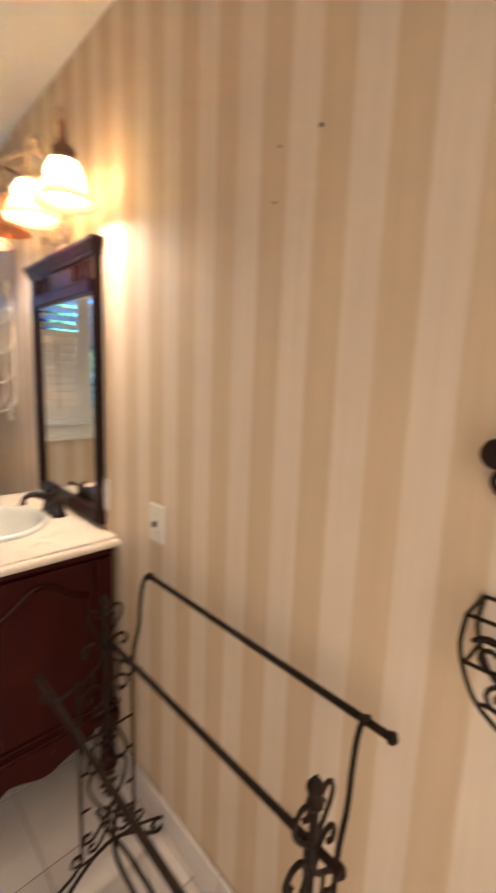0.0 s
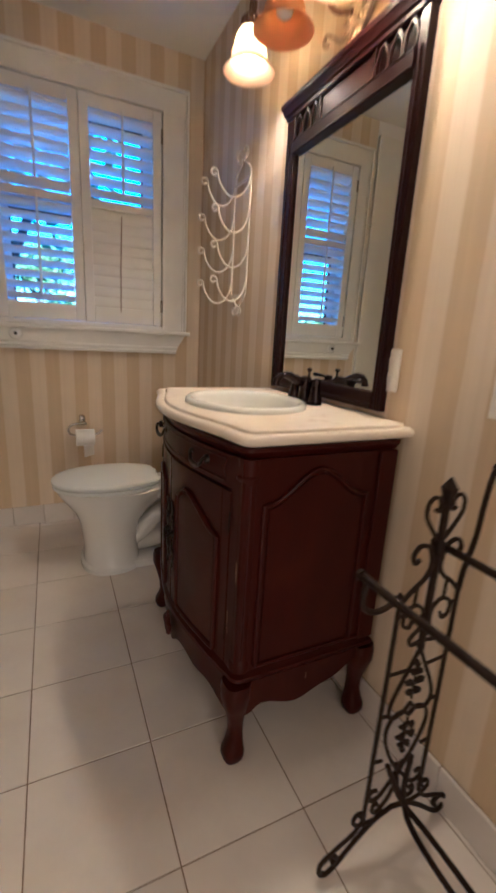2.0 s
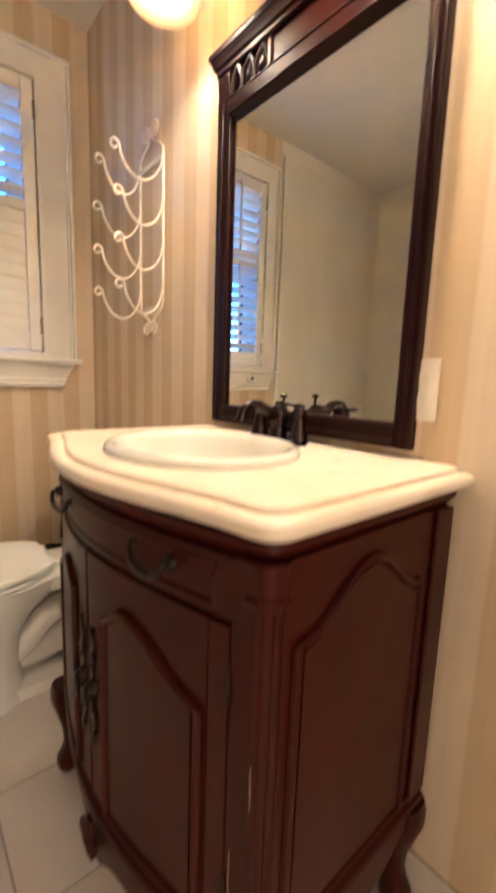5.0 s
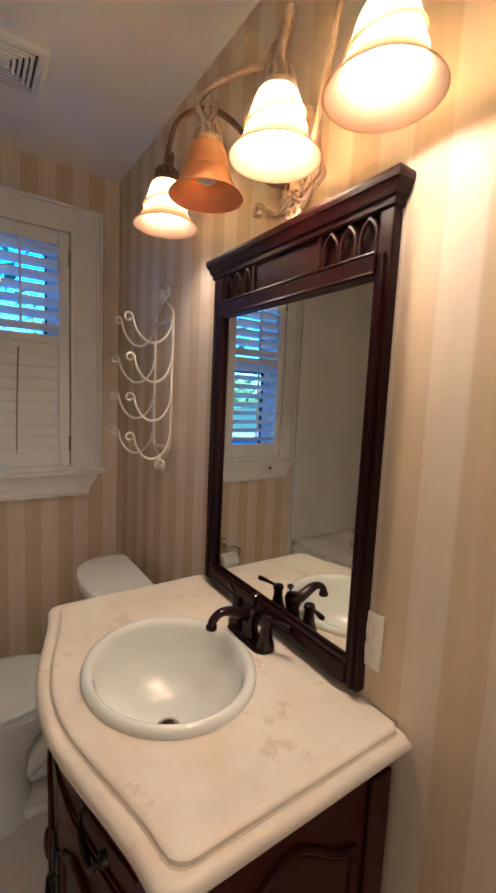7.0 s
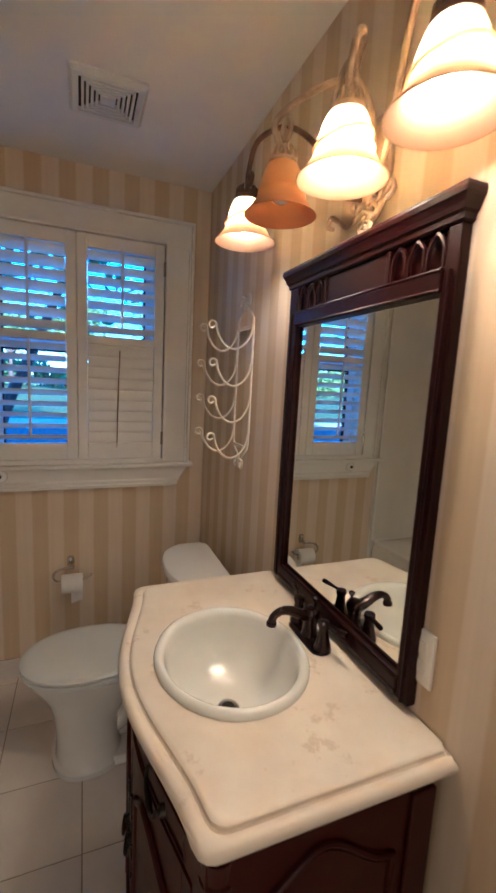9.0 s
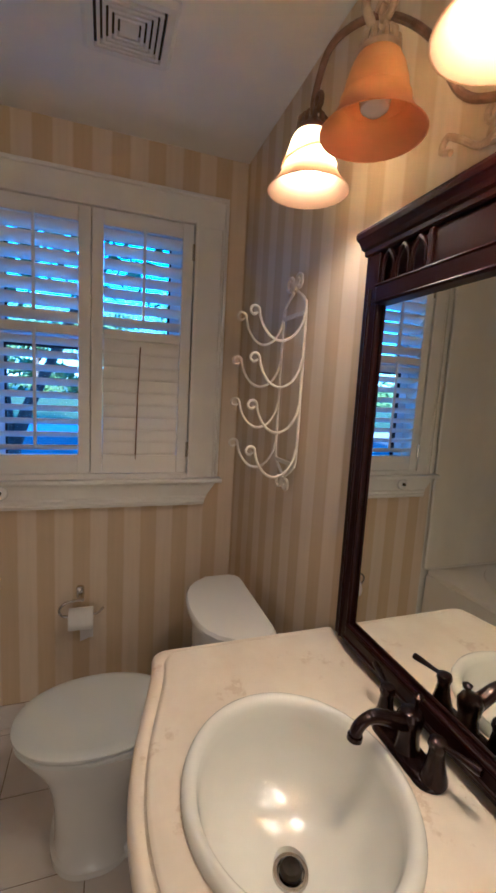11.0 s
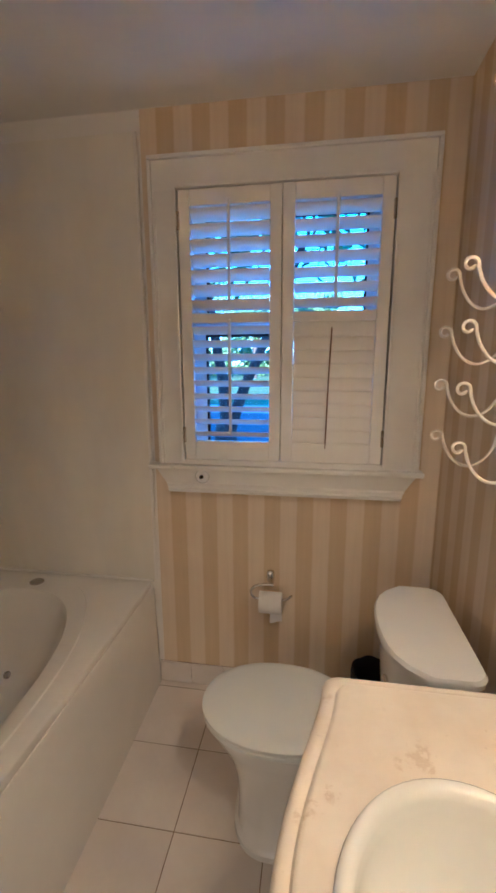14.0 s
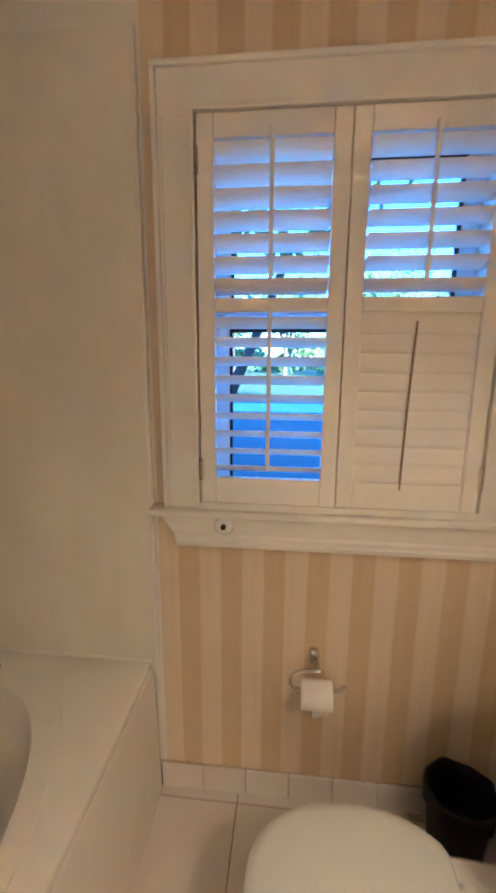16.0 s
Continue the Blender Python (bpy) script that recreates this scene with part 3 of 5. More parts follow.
part("shelf", bm, PORCELAIN, toi, smooth=True)
bm = bmesh.new()
for q in (-1, 1):
    tube(curve([(0.10, YC + q * 0.048, 0.10), (0.19, YC + q * 0.048, 0.15), (0.28, YC + q * 0.048, 0.24), (0.37, YC + q * 0.048, 0.25), (0.445, YC + q * 0.05, 0.14), (0.455, YC + q * 0.05, 0.02)], 6), [0.046] * 31, 14, bm)
tube(curve([(0.10, YC, 0.10), (0.24, YC, 0.10), (0.42, YC, 0.14), (0.46, YC, 0.02)], 6), 0.07, 14, bm)
part("trapway", bm, PORCELAIN, toi, smooth=True)
part("foot", loft([rounded(0.06, 0.53, YC - w, YC + w, 0.06, z) for w, z in ((0.150, 0.001), (0.148, 0.024), (0.138, 0.034))]), PORCELAIN, toi, smooth=True)


def seat_ring(g, z):
    """The seat in plan: a long round front and a straight cut back at the hinges."""
    return [(min(x, 0.283 + g * 0.5), y, z) for x, y, z in ellipse(0.055, YC, 0.267 + g, 0.196 + g, z, 48, 2.15)]


part("seat", loft([seat_ring(-0.014, 0.4105), seat_ring(-0.004, 0.413), seat_ring(-0.003, 0.4255), seat_ring(-0.006, 0.4295), seat_ring(-0.016, 0.4302), seat_ring(-0.018, 0.4335)]), SEAT, toi, smooth=True)
part("lid", loft([seat_ring(-0.014, 0.4336), seat_ring(-0.002, 0.4348), seat_ring(0.0, 0.4385), seat_ring(0.0, 0.447), seat_ring(-0.008, 0.4535), seat_ring(-0.03, 0.457), seat_ring(-0.08, 0.460), seat_ring(-0.15, 0.4615)]), SEAT, toi, smooth=True)
for q in (-1, 1):
    part("hinge", tube([(0.290, YC + q * 0.07 - 0.022, 0.428), (0.290, YC + q * 0.07 + 0.022, 0.428)], 0.013, 12), SEAT, toi, smooth=True)


def tank_ring(g, z, bow=0.035):
    """The tank in plan: flat against the wall, bowed towards the bowl, round at the ends."""
    pts = []
    y0, y1, xb, xf = 2.288 - g, 2.756 + g, 0.618 + g, 0.404 - g
    for i in range(13):
        t = i / 12
        y = y0 + (y1 - y0) * t
        pts.append((xf - bow * math.sin(math.pi * t) + 0.075 * (abs(2 * t - 1) ** 5), y, z))
    for i in range(7):
        a = radians(90 * i / 6)
        pts.append((xb - 0.05 + 0.05 * math.sin(a), y1 - 0.05 + 0.05 * math.cos(a), z))
    for i in range(7):
        a = radians(90 * i / 6)
        pts.append((xb - 0.05 + 0.05 * math.cos(a), y0 + 0.05 - 0.05 * math.sin(a), z))
    return pts


part("tank", loft([tank_ring(-0.045, 0.4045), tank_ring(-0.035, 0.417), tank_ring(-0.022, 0.58), tank_ring(-0.012, 0.766)]), PORCELAIN, toi, smooth=True)
part("tank_lid", loft([tank_ring(-0.008, 0.7665), tank_ring(0.004, 0.770), tank_ring(0.006, 0.787), tank_ring(0.000, 0.797), tank_ring(-0.014, 0.800)]), PORCELAIN, toi, smooth=True)
bm = tube([(0.405, 2.325, 0.715), (0.376, 2.325, 0.715)], 0.010, 12)
tube([(0.378, 2.318, 0.715), (0.374, 2.35, 0.713), (0.374, 2.385, 0.708)], [0.007, 0.006, 0.008], 10, bm)
part("flush_lever", bm, NICKEL, toi, "small chrome flush lever", True)
bm = tube(curve([(0.665, 2.32, 0.16), (0.62, 2.32, 0.17), (0.57, 2.33, 0.25), (0.555, 2.35, 0.405)], 6), 0.006, 8)
part("supply_hose", bm, NICKEL, toi, "grey water supply hose", True)

# waste bin behind the tank
b = thing("waste_bin", (0.47, 2.955, 0), "small round black waste bin with a black liner", "bin")
bm = lathe(0.455, 2.957, [(0.07, 0.001), (0.085, 0.004), (0.103, 0.245), (0.106, 0.255), (0.100, 0.257), (0.097, 0.235), (0.082, 0.02), (0.02, 0.018)], 32, caps=(True, True))
part("body", bm, BLACK, b, smooth=True)
rings = []
for r, z in ((0.1095, 0.205), (0.111, 0.240), (0.110, 0.262), (0.104, 0.266), (0.097, 0.258), (0.090, 0.20), (0.075, 0.10)):
    rings.append([(0.455 + (r + 0.003 * math.sin(5 * t) + 0.002 * math.sin(11 * t + z * 90)) * math.cos(t), 2.957 + (r + 0.003 * math.sin(5 * t)) * math.sin(t), z + 0.006 * math.sin(3 * t + 1) + 0.003 * math.sin(8 * t)) for t in [2 * math.pi * q / 40 for q in range(40)]])
part("bin_liner", loft(rings, caps=(False, True)), BLACK, b, "black bag folded over the rim", True)

# toilet paper holder and roll
hld = thing("toilet_paper_holder", (-0.031, NORTH, 0.66), "brushed nickel toilet paper holder with a curved open arm", "paper holder")
bm = loft([[(-0.031 + w * math.copysign(abs(math.cos(t)) ** 0.6, math.cos(t)), y, 0.636 + h * math.copysign(abs(math.sin(t)) ** 0.6, math.sin(t))) for t in [2 * math.pi * q / 28 for q in range(28)]] for w, h, y in ((0.018, 0.030, 3.0795), (0.018, 0.030, 3.070), (0.015, 0.027, 3.064), (0.010, 0.018, 3.060))])
part("back_plate", bm, NICKEL, hld, smooth=True)
part("post", tube([(-0.028, 3.062, 0.628), (-0.024, 3.030, 0.627), (-0.018, 3.010, 0.627)], [0.012, 0.011, 0.008], 14), NICKEL, hld, smooth=True)
arm = curve([(-0.012, 3.012, 0.627), (-0.05, 3.008, 0.628), (-0.090, 3.002, 0.622), (-0.112, 2.999, 0.600), (-0.108, 2.998, 0.575), (-0.082, 2.998, 0.5625), (0.0, 2.998, 0.5625), (0.045, 2.998, 0.566), (0.072, 2.998, 0.588)], 7)
part("arm", tube(arm, 0.0055, 10), NICKEL, hld, smooth=True)
hld.location.z -= 0.010
roll = thing("toilet_paper_roll", (-0.023, 2.998, 0.53), "white toilet paper roll hanging on the holder, loose end down", "toilet paper")
prof = [(0.020, -0.074), (0.0465, -0.074), (0.048, -0.072), (0.048, 0.026), (0.0465, 0.028), (0.020, 0.028)]
bm = loft([[(x, 2.998 + r * math.cos(2 * math.pi * i / 32), 0.537 + r * math.sin(2 * math.pi * i / 32)) for i in range(32)] for r, x in prof], caps=(False, False))
part("roll", bm, TISSUE, roll, smooth=True)
bm = tube([(-0.0735, 2.998, 0.537), (0.0275, 2.998, 0.537)], 0.0199, 20)
part("core", bm, TAN_IRON, roll, "brown cardboard core", True)
rows = [(0.0485, 0.0), (0.0495, -0.035), (0.049, -0.075), (0.046, -0.128)]
bm = bmesh.new()
g = []
for y, z in rows:
    g.append([(x, 2.998 + y + 0.002 * math.sin(x * 90 + z * 40), 0.537 + z + (0.006 * math.sin(x * 60) if z < -0.08 else 0)) for x in [-0.030 + 0.057 * i / 8 for i in range(9)]])
g += [[(x, y - 0.0012, z) for x, y, z in r] for r in reversed(g)]
loft(g, bm, caps=(False, False), closed=False)
part("loose_end", bm, TISSUE, roll)


# ---- vanity ----
van = thing("vanity_cabinet", (0.43, 1.655, 0), "bow-fronted dark mahogany vanity cabinet on cabriole legs", "vanity")
VY0, VY1 = 1.268, 2.048


def bow(y, depth=0.066, corner=0.205):
    """Where the bowed front lies at y."""
    u = (y - VY0) / (VY1 - VY0)
    return corner - depth * max(0.0, 0.5 - 0.5 * math.cos(2 * math.pi * max(0, min(1, u)))) ** 0.62


def front_strip(y0, y1, zb, zt, proud, thick=0.02, n=20):
    """A curved board on the bowed front; zb and zt are heights or functions of y."""
    cols = []
    for i in range(n + 1):
        y = y0 + (y1 - y0) * i / n
        a = zb(y) if callable(zb) else zb
        b = zt(y) if callable(zt) else zt
        x = bow(y)
        cols.append([(x - proud, y, a), (x - proud, y, b), (x + thick, y, b), (x + thick, y, a)])
    return column_solid(cols)


def outline(inset, z, y0=VY0, y1=VY1, corner=0.205, r=0.03):
    """The cabinet in plan: back at the wall, two rounded front corners and the bowed front."""
    pts = [(0.656, y0 + inset, z)]
    for i in range(7):
        a = radians(90 * i / 6)
        pts.append((corner + inset + r - r * math.sin(a), y0 + inset + r - r * math.cos(a), z))
    for i in range(1, 32):
        y = y0 + r + (y1 - y0 - 2 * r) * i / 32
        pts.append((bow(y, 0.066, corner) + inset, y, z))
    for i in range(7):
        a = radians(90 * i / 6)
        pts.append((corner + inset + r - r * math.cos(a), y1 - inset - r + r * math.sin(a), z))
    pts.append((0.656, y1 - inset, z))
    return pts


part("body", loft([outline(0.020, 0.298), outline(0.020, 0.893), outline(0.035, 0.893), outline(0.035, 0.765)]), WOOD, van)
part("base_moulding", loft([outline(0.012, 0.263), outline(-0.003, 0.266), outline(-0.009, 0.274), outline(-0.007, 0.283), outline(0.004, 0.288), outline(0.010, 0.2975)]), WOOD, van, smooth=True)
part("top_moulding", loft([outline(0.014, 0.878), outline(0.006, 0.881), outline(0.003, 0.886), outline(-0.003, 0.893), outline(-0.007, 0.897), outline(-0.007, 0.9068), outline(0.036, 0.9068), outline(0.036, 0.878), outline(0.014, 0.878)], caps=(False, False)), WOOD, van, smooth=True)

# posts at the two front corners
for py, s in ((VY0 + 0.026, -1), (VY1 - 0.026, 1)):
    px = 0.231
    prof = [(0.031, 0.2978), (0.031, 0.325), (0.026, 0.332), (0.026, 0.820), (0.031, 0.826), (0.031, 0.834), (0.027, 0.838), (0.030, 0.8795)]
    bm = loft([[(px + r * math.cos(radians(18 * i)), py + r * math.sin(radians(18 * i)), z) for i in range(20)] for r, z in prof])
    for a in (-28, 28):
        d = radians((135 if s > 0 else 225) + a)
        tube([(px + 0.026 * math.cos(d), py + 0.026 * math.sin(d), 0.335), (px + 0.026 * math.cos(d), py + 0.026 * math.sin(d), 0.815)], 0.003, 6, bm)
    part("corner_post", bm, WOOD, van, smooth=True)

for ya, yb in ((1.276, 1.3178), (1.9982, 2.040)):
    part("front_stile", front_strip(ya, yb, 0.2983, 0.8794, -0.0015, 0.02, 6), WOOD, van)

# drawer front with a fielded moulding
dr = part("drawer", front_strip(1.318, 1.998, 0.794, 0.875, -0.002, 0.02, 28), WOOD, van)
for z in (0.808, 0.863):
    part("moulding", tube([(bow(y) + 0.001, y, z) for y in [1.345 + (1.971 - 1.345) * i / 24 for i in range(25)]], 0.003, 6), WOOD, dr, smooth=True)
for y, dy in ((1.345, -1), (1.971, 1)):
    part("moulding", tube([(bow(y) + 0.001, y, 0.808), (bow(y) + 0.001, y - dy * 0.012, 0.835), (bow(y) + 0.001, y, 0.863)], 0.003, 6), WOOD, dr)
for yc in (1.457, 1.805):
    x = bow(yc)
    hd = curve([(x - 0.004, yc - 0.047, 0.846), (x - 0.012, yc - 0.048, 0.847), (x - 0.016, yc - 0.044, 0.835), (x - 0.018, yc - 0.026, 0.824), (x - 0.018, yc, 0.821), (x - 0.018, yc + 0.026, 0.824), (x - 0.016, yc + 0.044, 0.835), (x - 0.012, yc + 0.048, 0.847), (x - 0.004, yc + 0.047, 0.846)], 6)
    rad = [0.0042 + 0.0022 * math.exp(-(((i / (len(hd) - 1)) - 0.5) / 0.16) ** 2) for i in range(len(hd))]
    bm = tube(hd, rad, 9)
    for s in (-1, 1):
        tube([(x + 0.004, yc + s * 0.047, 0.846), (x - 0.005, yc + s * 0.047, 0.846), (x - 0.009, yc + s * 0.047, 0.846)], [0.012, 0.011, 0.005], 12, bm)
    part("handle", bm, BLACK_BRASS, dr, "blackened bail handle", True)


def door_arch(y, s):
    """Top line of a door's fielded panel: a crest near the meeting stile that sweeps down to the hinge side."""
    t = (y - 1.587) / (1.364 - 1.587) if s < 0 else ((3.316 - y) - 1.587) / (1.364 - 1.587)
    if t < 0.27:
        return 0.690 + 0.032 * ease(t / 0.27)
    return 0.722 - 0.072 * ease((t - 0.27) / 0.73)


for s in (-1, 1):
    ya, yb = (1.319, 1.655) if s < 0 else (1.661, 1.997)
    da, db = (1.3545, yb - 0.001) if s < 0 else (ya + 0.001, 1.9615)
    door = part("door", front_strip(da, db, 0.302, 0.786, 0.0, 0.02, 20), WOOD, van)
    pa, pb = (1.366, 1.587) if s < 0 else (1.729, 1.952)
    part("panel", front_strip(pa + 0.012, pb - 0.012, 0.325, lambda y: door_arch(y, s) - 0.012, 0.004, 0.004, 26), WOOD, door)
    ys = [pa + (pb - pa) * i / 30 for i in range(31)]
    line = [(bow(pa) - 0.003, pa, 0.313)] + [(bow(y) - 0.003, y, door_arch(y, s)) for y in ys] + [(bow(pb) - 0.003, pb, 0.313)] + [(bow(y) - 0.003, y, 0.313) for y in reversed(ys)]
    part("moulding", tube(line, 0.0075, 8), WOOD, door, smooth=True)
    sa, sb = (ya + 0.001, 1.352) if s < 0 else (1.964, yb - 0.001)
    part("hinge_stile", front_strip(sa, sb, 0.3025, 0.7855, 0.0005, 0.02, 6), WOOD, door)
    # pierced plate and ring pull
    yc = 1.634 if s < 0 else 1.682
    x = bow(yc) - 0.004
    bm = bmesh.new()
    for q in (-1, 1):
        tube(spiral((x, yc, 0.535 + q * 0.055), (0, 1, 0), (0, 0, q), 0.014, 0.004, -90, 1.1), 0.0032, 6, bm)
        tube(curve([(x, yc, 0.535 + q * 0.02), (x, yc + 0.007, 0.535 + q * 0.045), (x, yc - 0.006, 0.535 + q * 0.078), (x, yc + 0.004, 0.535 + q * 0.10), (x, yc, 0.535 + q * 0.115)], 5), 0.0035, 6, bm)
    tube([(x + 0.003, yc, 0.535), (x - 0.010, yc, 0.535)], [0.014, 0.008], 12, bm)
    part("back_plate", bm, BLACK_BRASS, door, "pierced blackened metal plate", True)
    part("ring_pull", tube(spiral((x - 0.012, yc, 0.520), (0.25, 0.97, 0), (0, 0, 1), 0.018, 0.018, 90, 1.0, 24), 0.0035, 8), BLACK_BRASS, door, "blackened ring pull", True)
    hy = 1.3175 if s < 0 else 1.9985
    for z in (0.40, 0.71):
        part("hinge", tube([(bow(hy) - 0.003, hy, z - 0.025), (bow(hy) - 0.001, hy, z + 0.025)], 0.0024, 8), IRON, door, "dark hinge knuckle", True)


# side panels with an arched moulding
def side_arch(x):
    t = (x - 0.262) / (0.565 - 0.262)
    e = abs(2 * t - 1)
    return 0.765 + 0.078 * (1 - ease(min(1, e / 0.92)))


for s, y in ((-1, VY0), (1, VY1)):
    side = part("side_panel", box((0.238, min(y + s * 0.0, y - s * 0.018), 0.2982), (0.653, max(y, y - s * 0.018), 0.8795), 0.001), WOOD, van)
    xs = [0.262 + (0.565 - 0.262) * i / 30 for i in range(31)]
    yo = y + s * 0.002
    line = [(0.262, yo, 0.315)] + [(x, yo, side_arch(x)) for x in xs] + [(0.565, yo, 0.315)]
    part("moulding", tube(line, 0.0075, 8), WOOD, side, smooth=True)
    part("moulding", tube([(0.262, yo, 0.311), (0.64, yo, 0.311)], 0.006, 8), WOOD, side, smooth=True)
    cols = [[(x, y + s * 0.004, 0.323), (x, y + s * 0.004, side_arch(x) - 0.012), (x, y - s * 0.004, side_arch(x) - 0.012), (x, y - s * 0.004, 0.323)] for x in [0.275 + (0.553 - 0.275) * i / 24 for i in range(25)]]
    part("panel", column_solid(cols), WOOD, side)
    part("back_post", box((0.596, min(y, y + s * 0.008), 0.2984), (0.654, max(y, y + s * 0.008), 0.8792), 0.004), WOOD, side)

    def side_apron(x):
        t = (x - 0.25) / 0.38
        return 0.187 - 0.038 * math.exp(-((t - 0.40) / 0.20) ** 2) + 0.05 * ease((t - 0.70) / 0.3) - 0.03 * ease((0.12 - t) / 0.12)

    cols = [[(x, y + s * 0.002, side_apron(x)), (x, y + s * 0.002, 0.2635), (x, y - s * 0.016, 0.2635), (x, y - s * 0.016, side_apron(x))] for x in [0.235 + 0.41 * i / 30 for i in range(31)]]
    part("side_apron", column_solid(cols), WOOD, van)


def front_apron(y):
    t = abs(2 * (y - VY0) / (VY1 - VY0) - 1)
    return 0.186 - 0.048 * math.exp(-((t / 0.13) ** 2)) - 0.034 * math.exp(-(((t - 0.90) / 0.18) ** 2)) - 0.014 * math.exp(-(((t - 0.5) / 0.12) ** 2))


part("front_apron", front_strip(1.285, 2.031, front_apron, 0.2635, -0.004, 0.018, 60), WOOD, van)
for k in range(-3, 4):  # carved shell at the middle of the apron
    a = radians(k * 22)
    x = bow(1.658) - 0.006
    bm = tube([(x, 1.658 + 0.008 * math.sin(a), 0.238), (x - 0.006, 1.658 + 0.024 * math.sin(a), 0.210), (x - 0.002, 1.658 + 0.040 * math.sin(a), 0.238 - 0.078 * math.cos(a))], [0.004, 0.008, 0.006], 8)
    part("carved_rib", bm, WOOD, van, "carved shell rib", True)


def cabriole(cx, cy, dx, dy):
    prof = [(0.2632, 0.036, 0.000), (0.245, 0.0375, 0.004), (0.215, 0.036, 0.006), (0.180, 0.029, 0.001), (0.130, 0.0215, -0.007), (0.090, 0.020, -0.009), (0.062, 0.024, -0.004), (0.040, 0.030, 0.001), (0.022, 0.030, 0.003), (0.008, 0.024, 0.003), (0.001, 0.017, 0.003)]
    return loft([ellipse(cx + dx * o, cy + dy * o, r, r, z, 20, 3.0) for z, r, o in prof])


for cx, cy, dx, dy in ((0.222, 1.284, -0.7, -0.7), (0.205, 2.032, -0.7, 0.7), (0.640, 1.290, 0.0, -0.8), (0.640, 2.026, 0.0, 0.8)):
    part("leg", cabriole(cx, cy, dx, dy), WOOD, van, smooth=True)

SCRATCH = plain("bare_scratched_wood", (0.30, 0.19, 0.10), (0.42, 0.28, 0.16), 0.7, scale=60)
for pts in ([(0.197, 1.3085, 0.40), (0.197, 1.309, 0.47)], [(0.2015, 1.2765, 0.56), (0.2005, 1.277, 0.62)], [(0.196, 1.3365, 0.335), (0.195, 1.338, 0.375)], [(0.43, 1.2645, 0.215), (0.431, 1.2645, 0.235)]):
    part("scratch", tube(pts, 0.0006, 5), SCRATCH, van, "pale bare scratch")

# ---- counter top ----
ct = thing("marble_countertop", (0.43, 1.66, 0.899), "cream marble counter top with a bowed front and ogee edge", "countertop")
SX, SY, SA, SB = 0.372, 1.650, 0.187, 0.209


def top_shape(inset):
    y0, y1, x0, r = 1.240 + inset, 2.086 - inset, 0.181 + inset, 0.034
    pts = [(0.677, y0)]
    pts += [(x0 + r - r * math.sin(radians(a)), y0 + r - r * math.cos(radians(a))) for a in range(0, 91, 15)]
    for i in range(1, 40):
        y = y0 + r + (y1 - y0 - 2 * r) * i / 40
        pts.append((x0 - 0.074 * max(0, 0.5 - 0.5 * math.cos(2 * math.pi * i / 40)) ** 0.73, y))
    pts += [(x0 + r - r * math.cos(radians(a)), y1 - r + r * math.sin(radians(a))) for a in range(0, 91, 15)]
    return pts + [(0.677, y1)]


def top_ring(inset, z, n=200):
    """The counter's outline met by rays from the basin's middle."""
    poly, out = top_shape(inset), []
    angles = sorted([2 * math.pi * i / n - math.pi for i in range(n)] + [math.atan2(y - SY, x - SX) for x, y in (top_shape(0)[0], top_shape(0)[-1])])
    for t in angles:
        c, s = math.cos(t), math.sin(t)
        best = None
        for (ax, ay), (bx, by) in zip(poly, poly[1:] + poly[:1]):
            ex, ey = bx - ax, by - ay
            det = ex * s - ey * c
            if abs(det) < 1e-9:
                continue
            k = (ex * (ay - SY) - ey * (ax - SX)) / det
            w = (c * (ay - SY) - s * (ax - SX)) / det
            if k > 0 and -1e-6 <= w <= 1 + 1e-6:
                best = k if best is None else min(best, k)
        out.append((SX + best * c, SY + best * s, z))
    return out


def hole_ring(f, z, n=200):
    angles = sorted([2 * math.pi * i / n - math.pi for i in range(n)] + [math.atan2(y - SY, x - SX) for x, y in (top_shape(0)[0], top_shape(0)[-1])])
    out = []
    for t in angles:
        c, s = math.cos(t), math.sin(t)
        k = f / math.hypot(c / SA, s / SB)
        out.append((SX + k * c, SY + k * s, z))
    return out


part("slab", loft([hole_ring(0.93, 0.9075), hole_ring(0.93, 0.935), top_ring(0.036, 0.935), top_ring(0.032, 0.9345), top_ring(0.029, 0.9325)], caps=(False, False)), MARBLE, ct, smooth=True)
rings = [top_ring(0.029, 0.9325), top_ring(0.028, 0.9262), top_ring(0.025, 0.9240), top_ring(0.021, 0.9265), top_ring(0.015, 0.9285), top_ring(0.008, 0.9275), top_ring(0.003, 0.9240), top_ring(0.0, 0.918), top_ring(0.0, 0.911), top_ring(0.004, 0.9055), top_ring(0.010, 0.9025), top_ring(0.018, 0.9000), hole_ring(0.93, 0.9000)]
part("edge", loft(rings, caps=(False, False)), MARBLE, ct, "rounded ogee edge", True)

# ---- basin ----
bs = thing("sink_basin", (SX, SY, 0.935), "oval bone-white drop-in porcelain sink basin", "sink")


def sink_ring(f, z, off=0.0):
    return ellipse(SX - off, SY, SA * f, SB * f, z, 64)


rings = [sink_ring(1.0, 0.9355), sink_ring(1.0, 0.941), sink_ring(0.985, 0.948), sink_ring(0.955, 0.952), sink_ring(0.92, 0.952), sink_ring(0.885, 0.947), sink_ring(0.862, 0.936), sink_ring(0.845, 0.915), sink_ring(0.80, 0.875), sink_ring(0.70, 0.835), sink_ring(0.54, 0.808), sink_ring(0.34, 0.795), sink_ring(0.15, 0.790), sink_ring(0.135, 0.78)]
part("bowl", loft(rings, caps=(False, True)), SINK, bs, smooth=True)
part("drain_ring", lathe(SX - 0.006, SY - 0.012, [(0.030, 0.7925), (0.029, 0.797), (0.023, 0.797), (0.021, 0.793)], 28, caps=(True, True)), NICKEL, bs, "chrome drain ring", True)
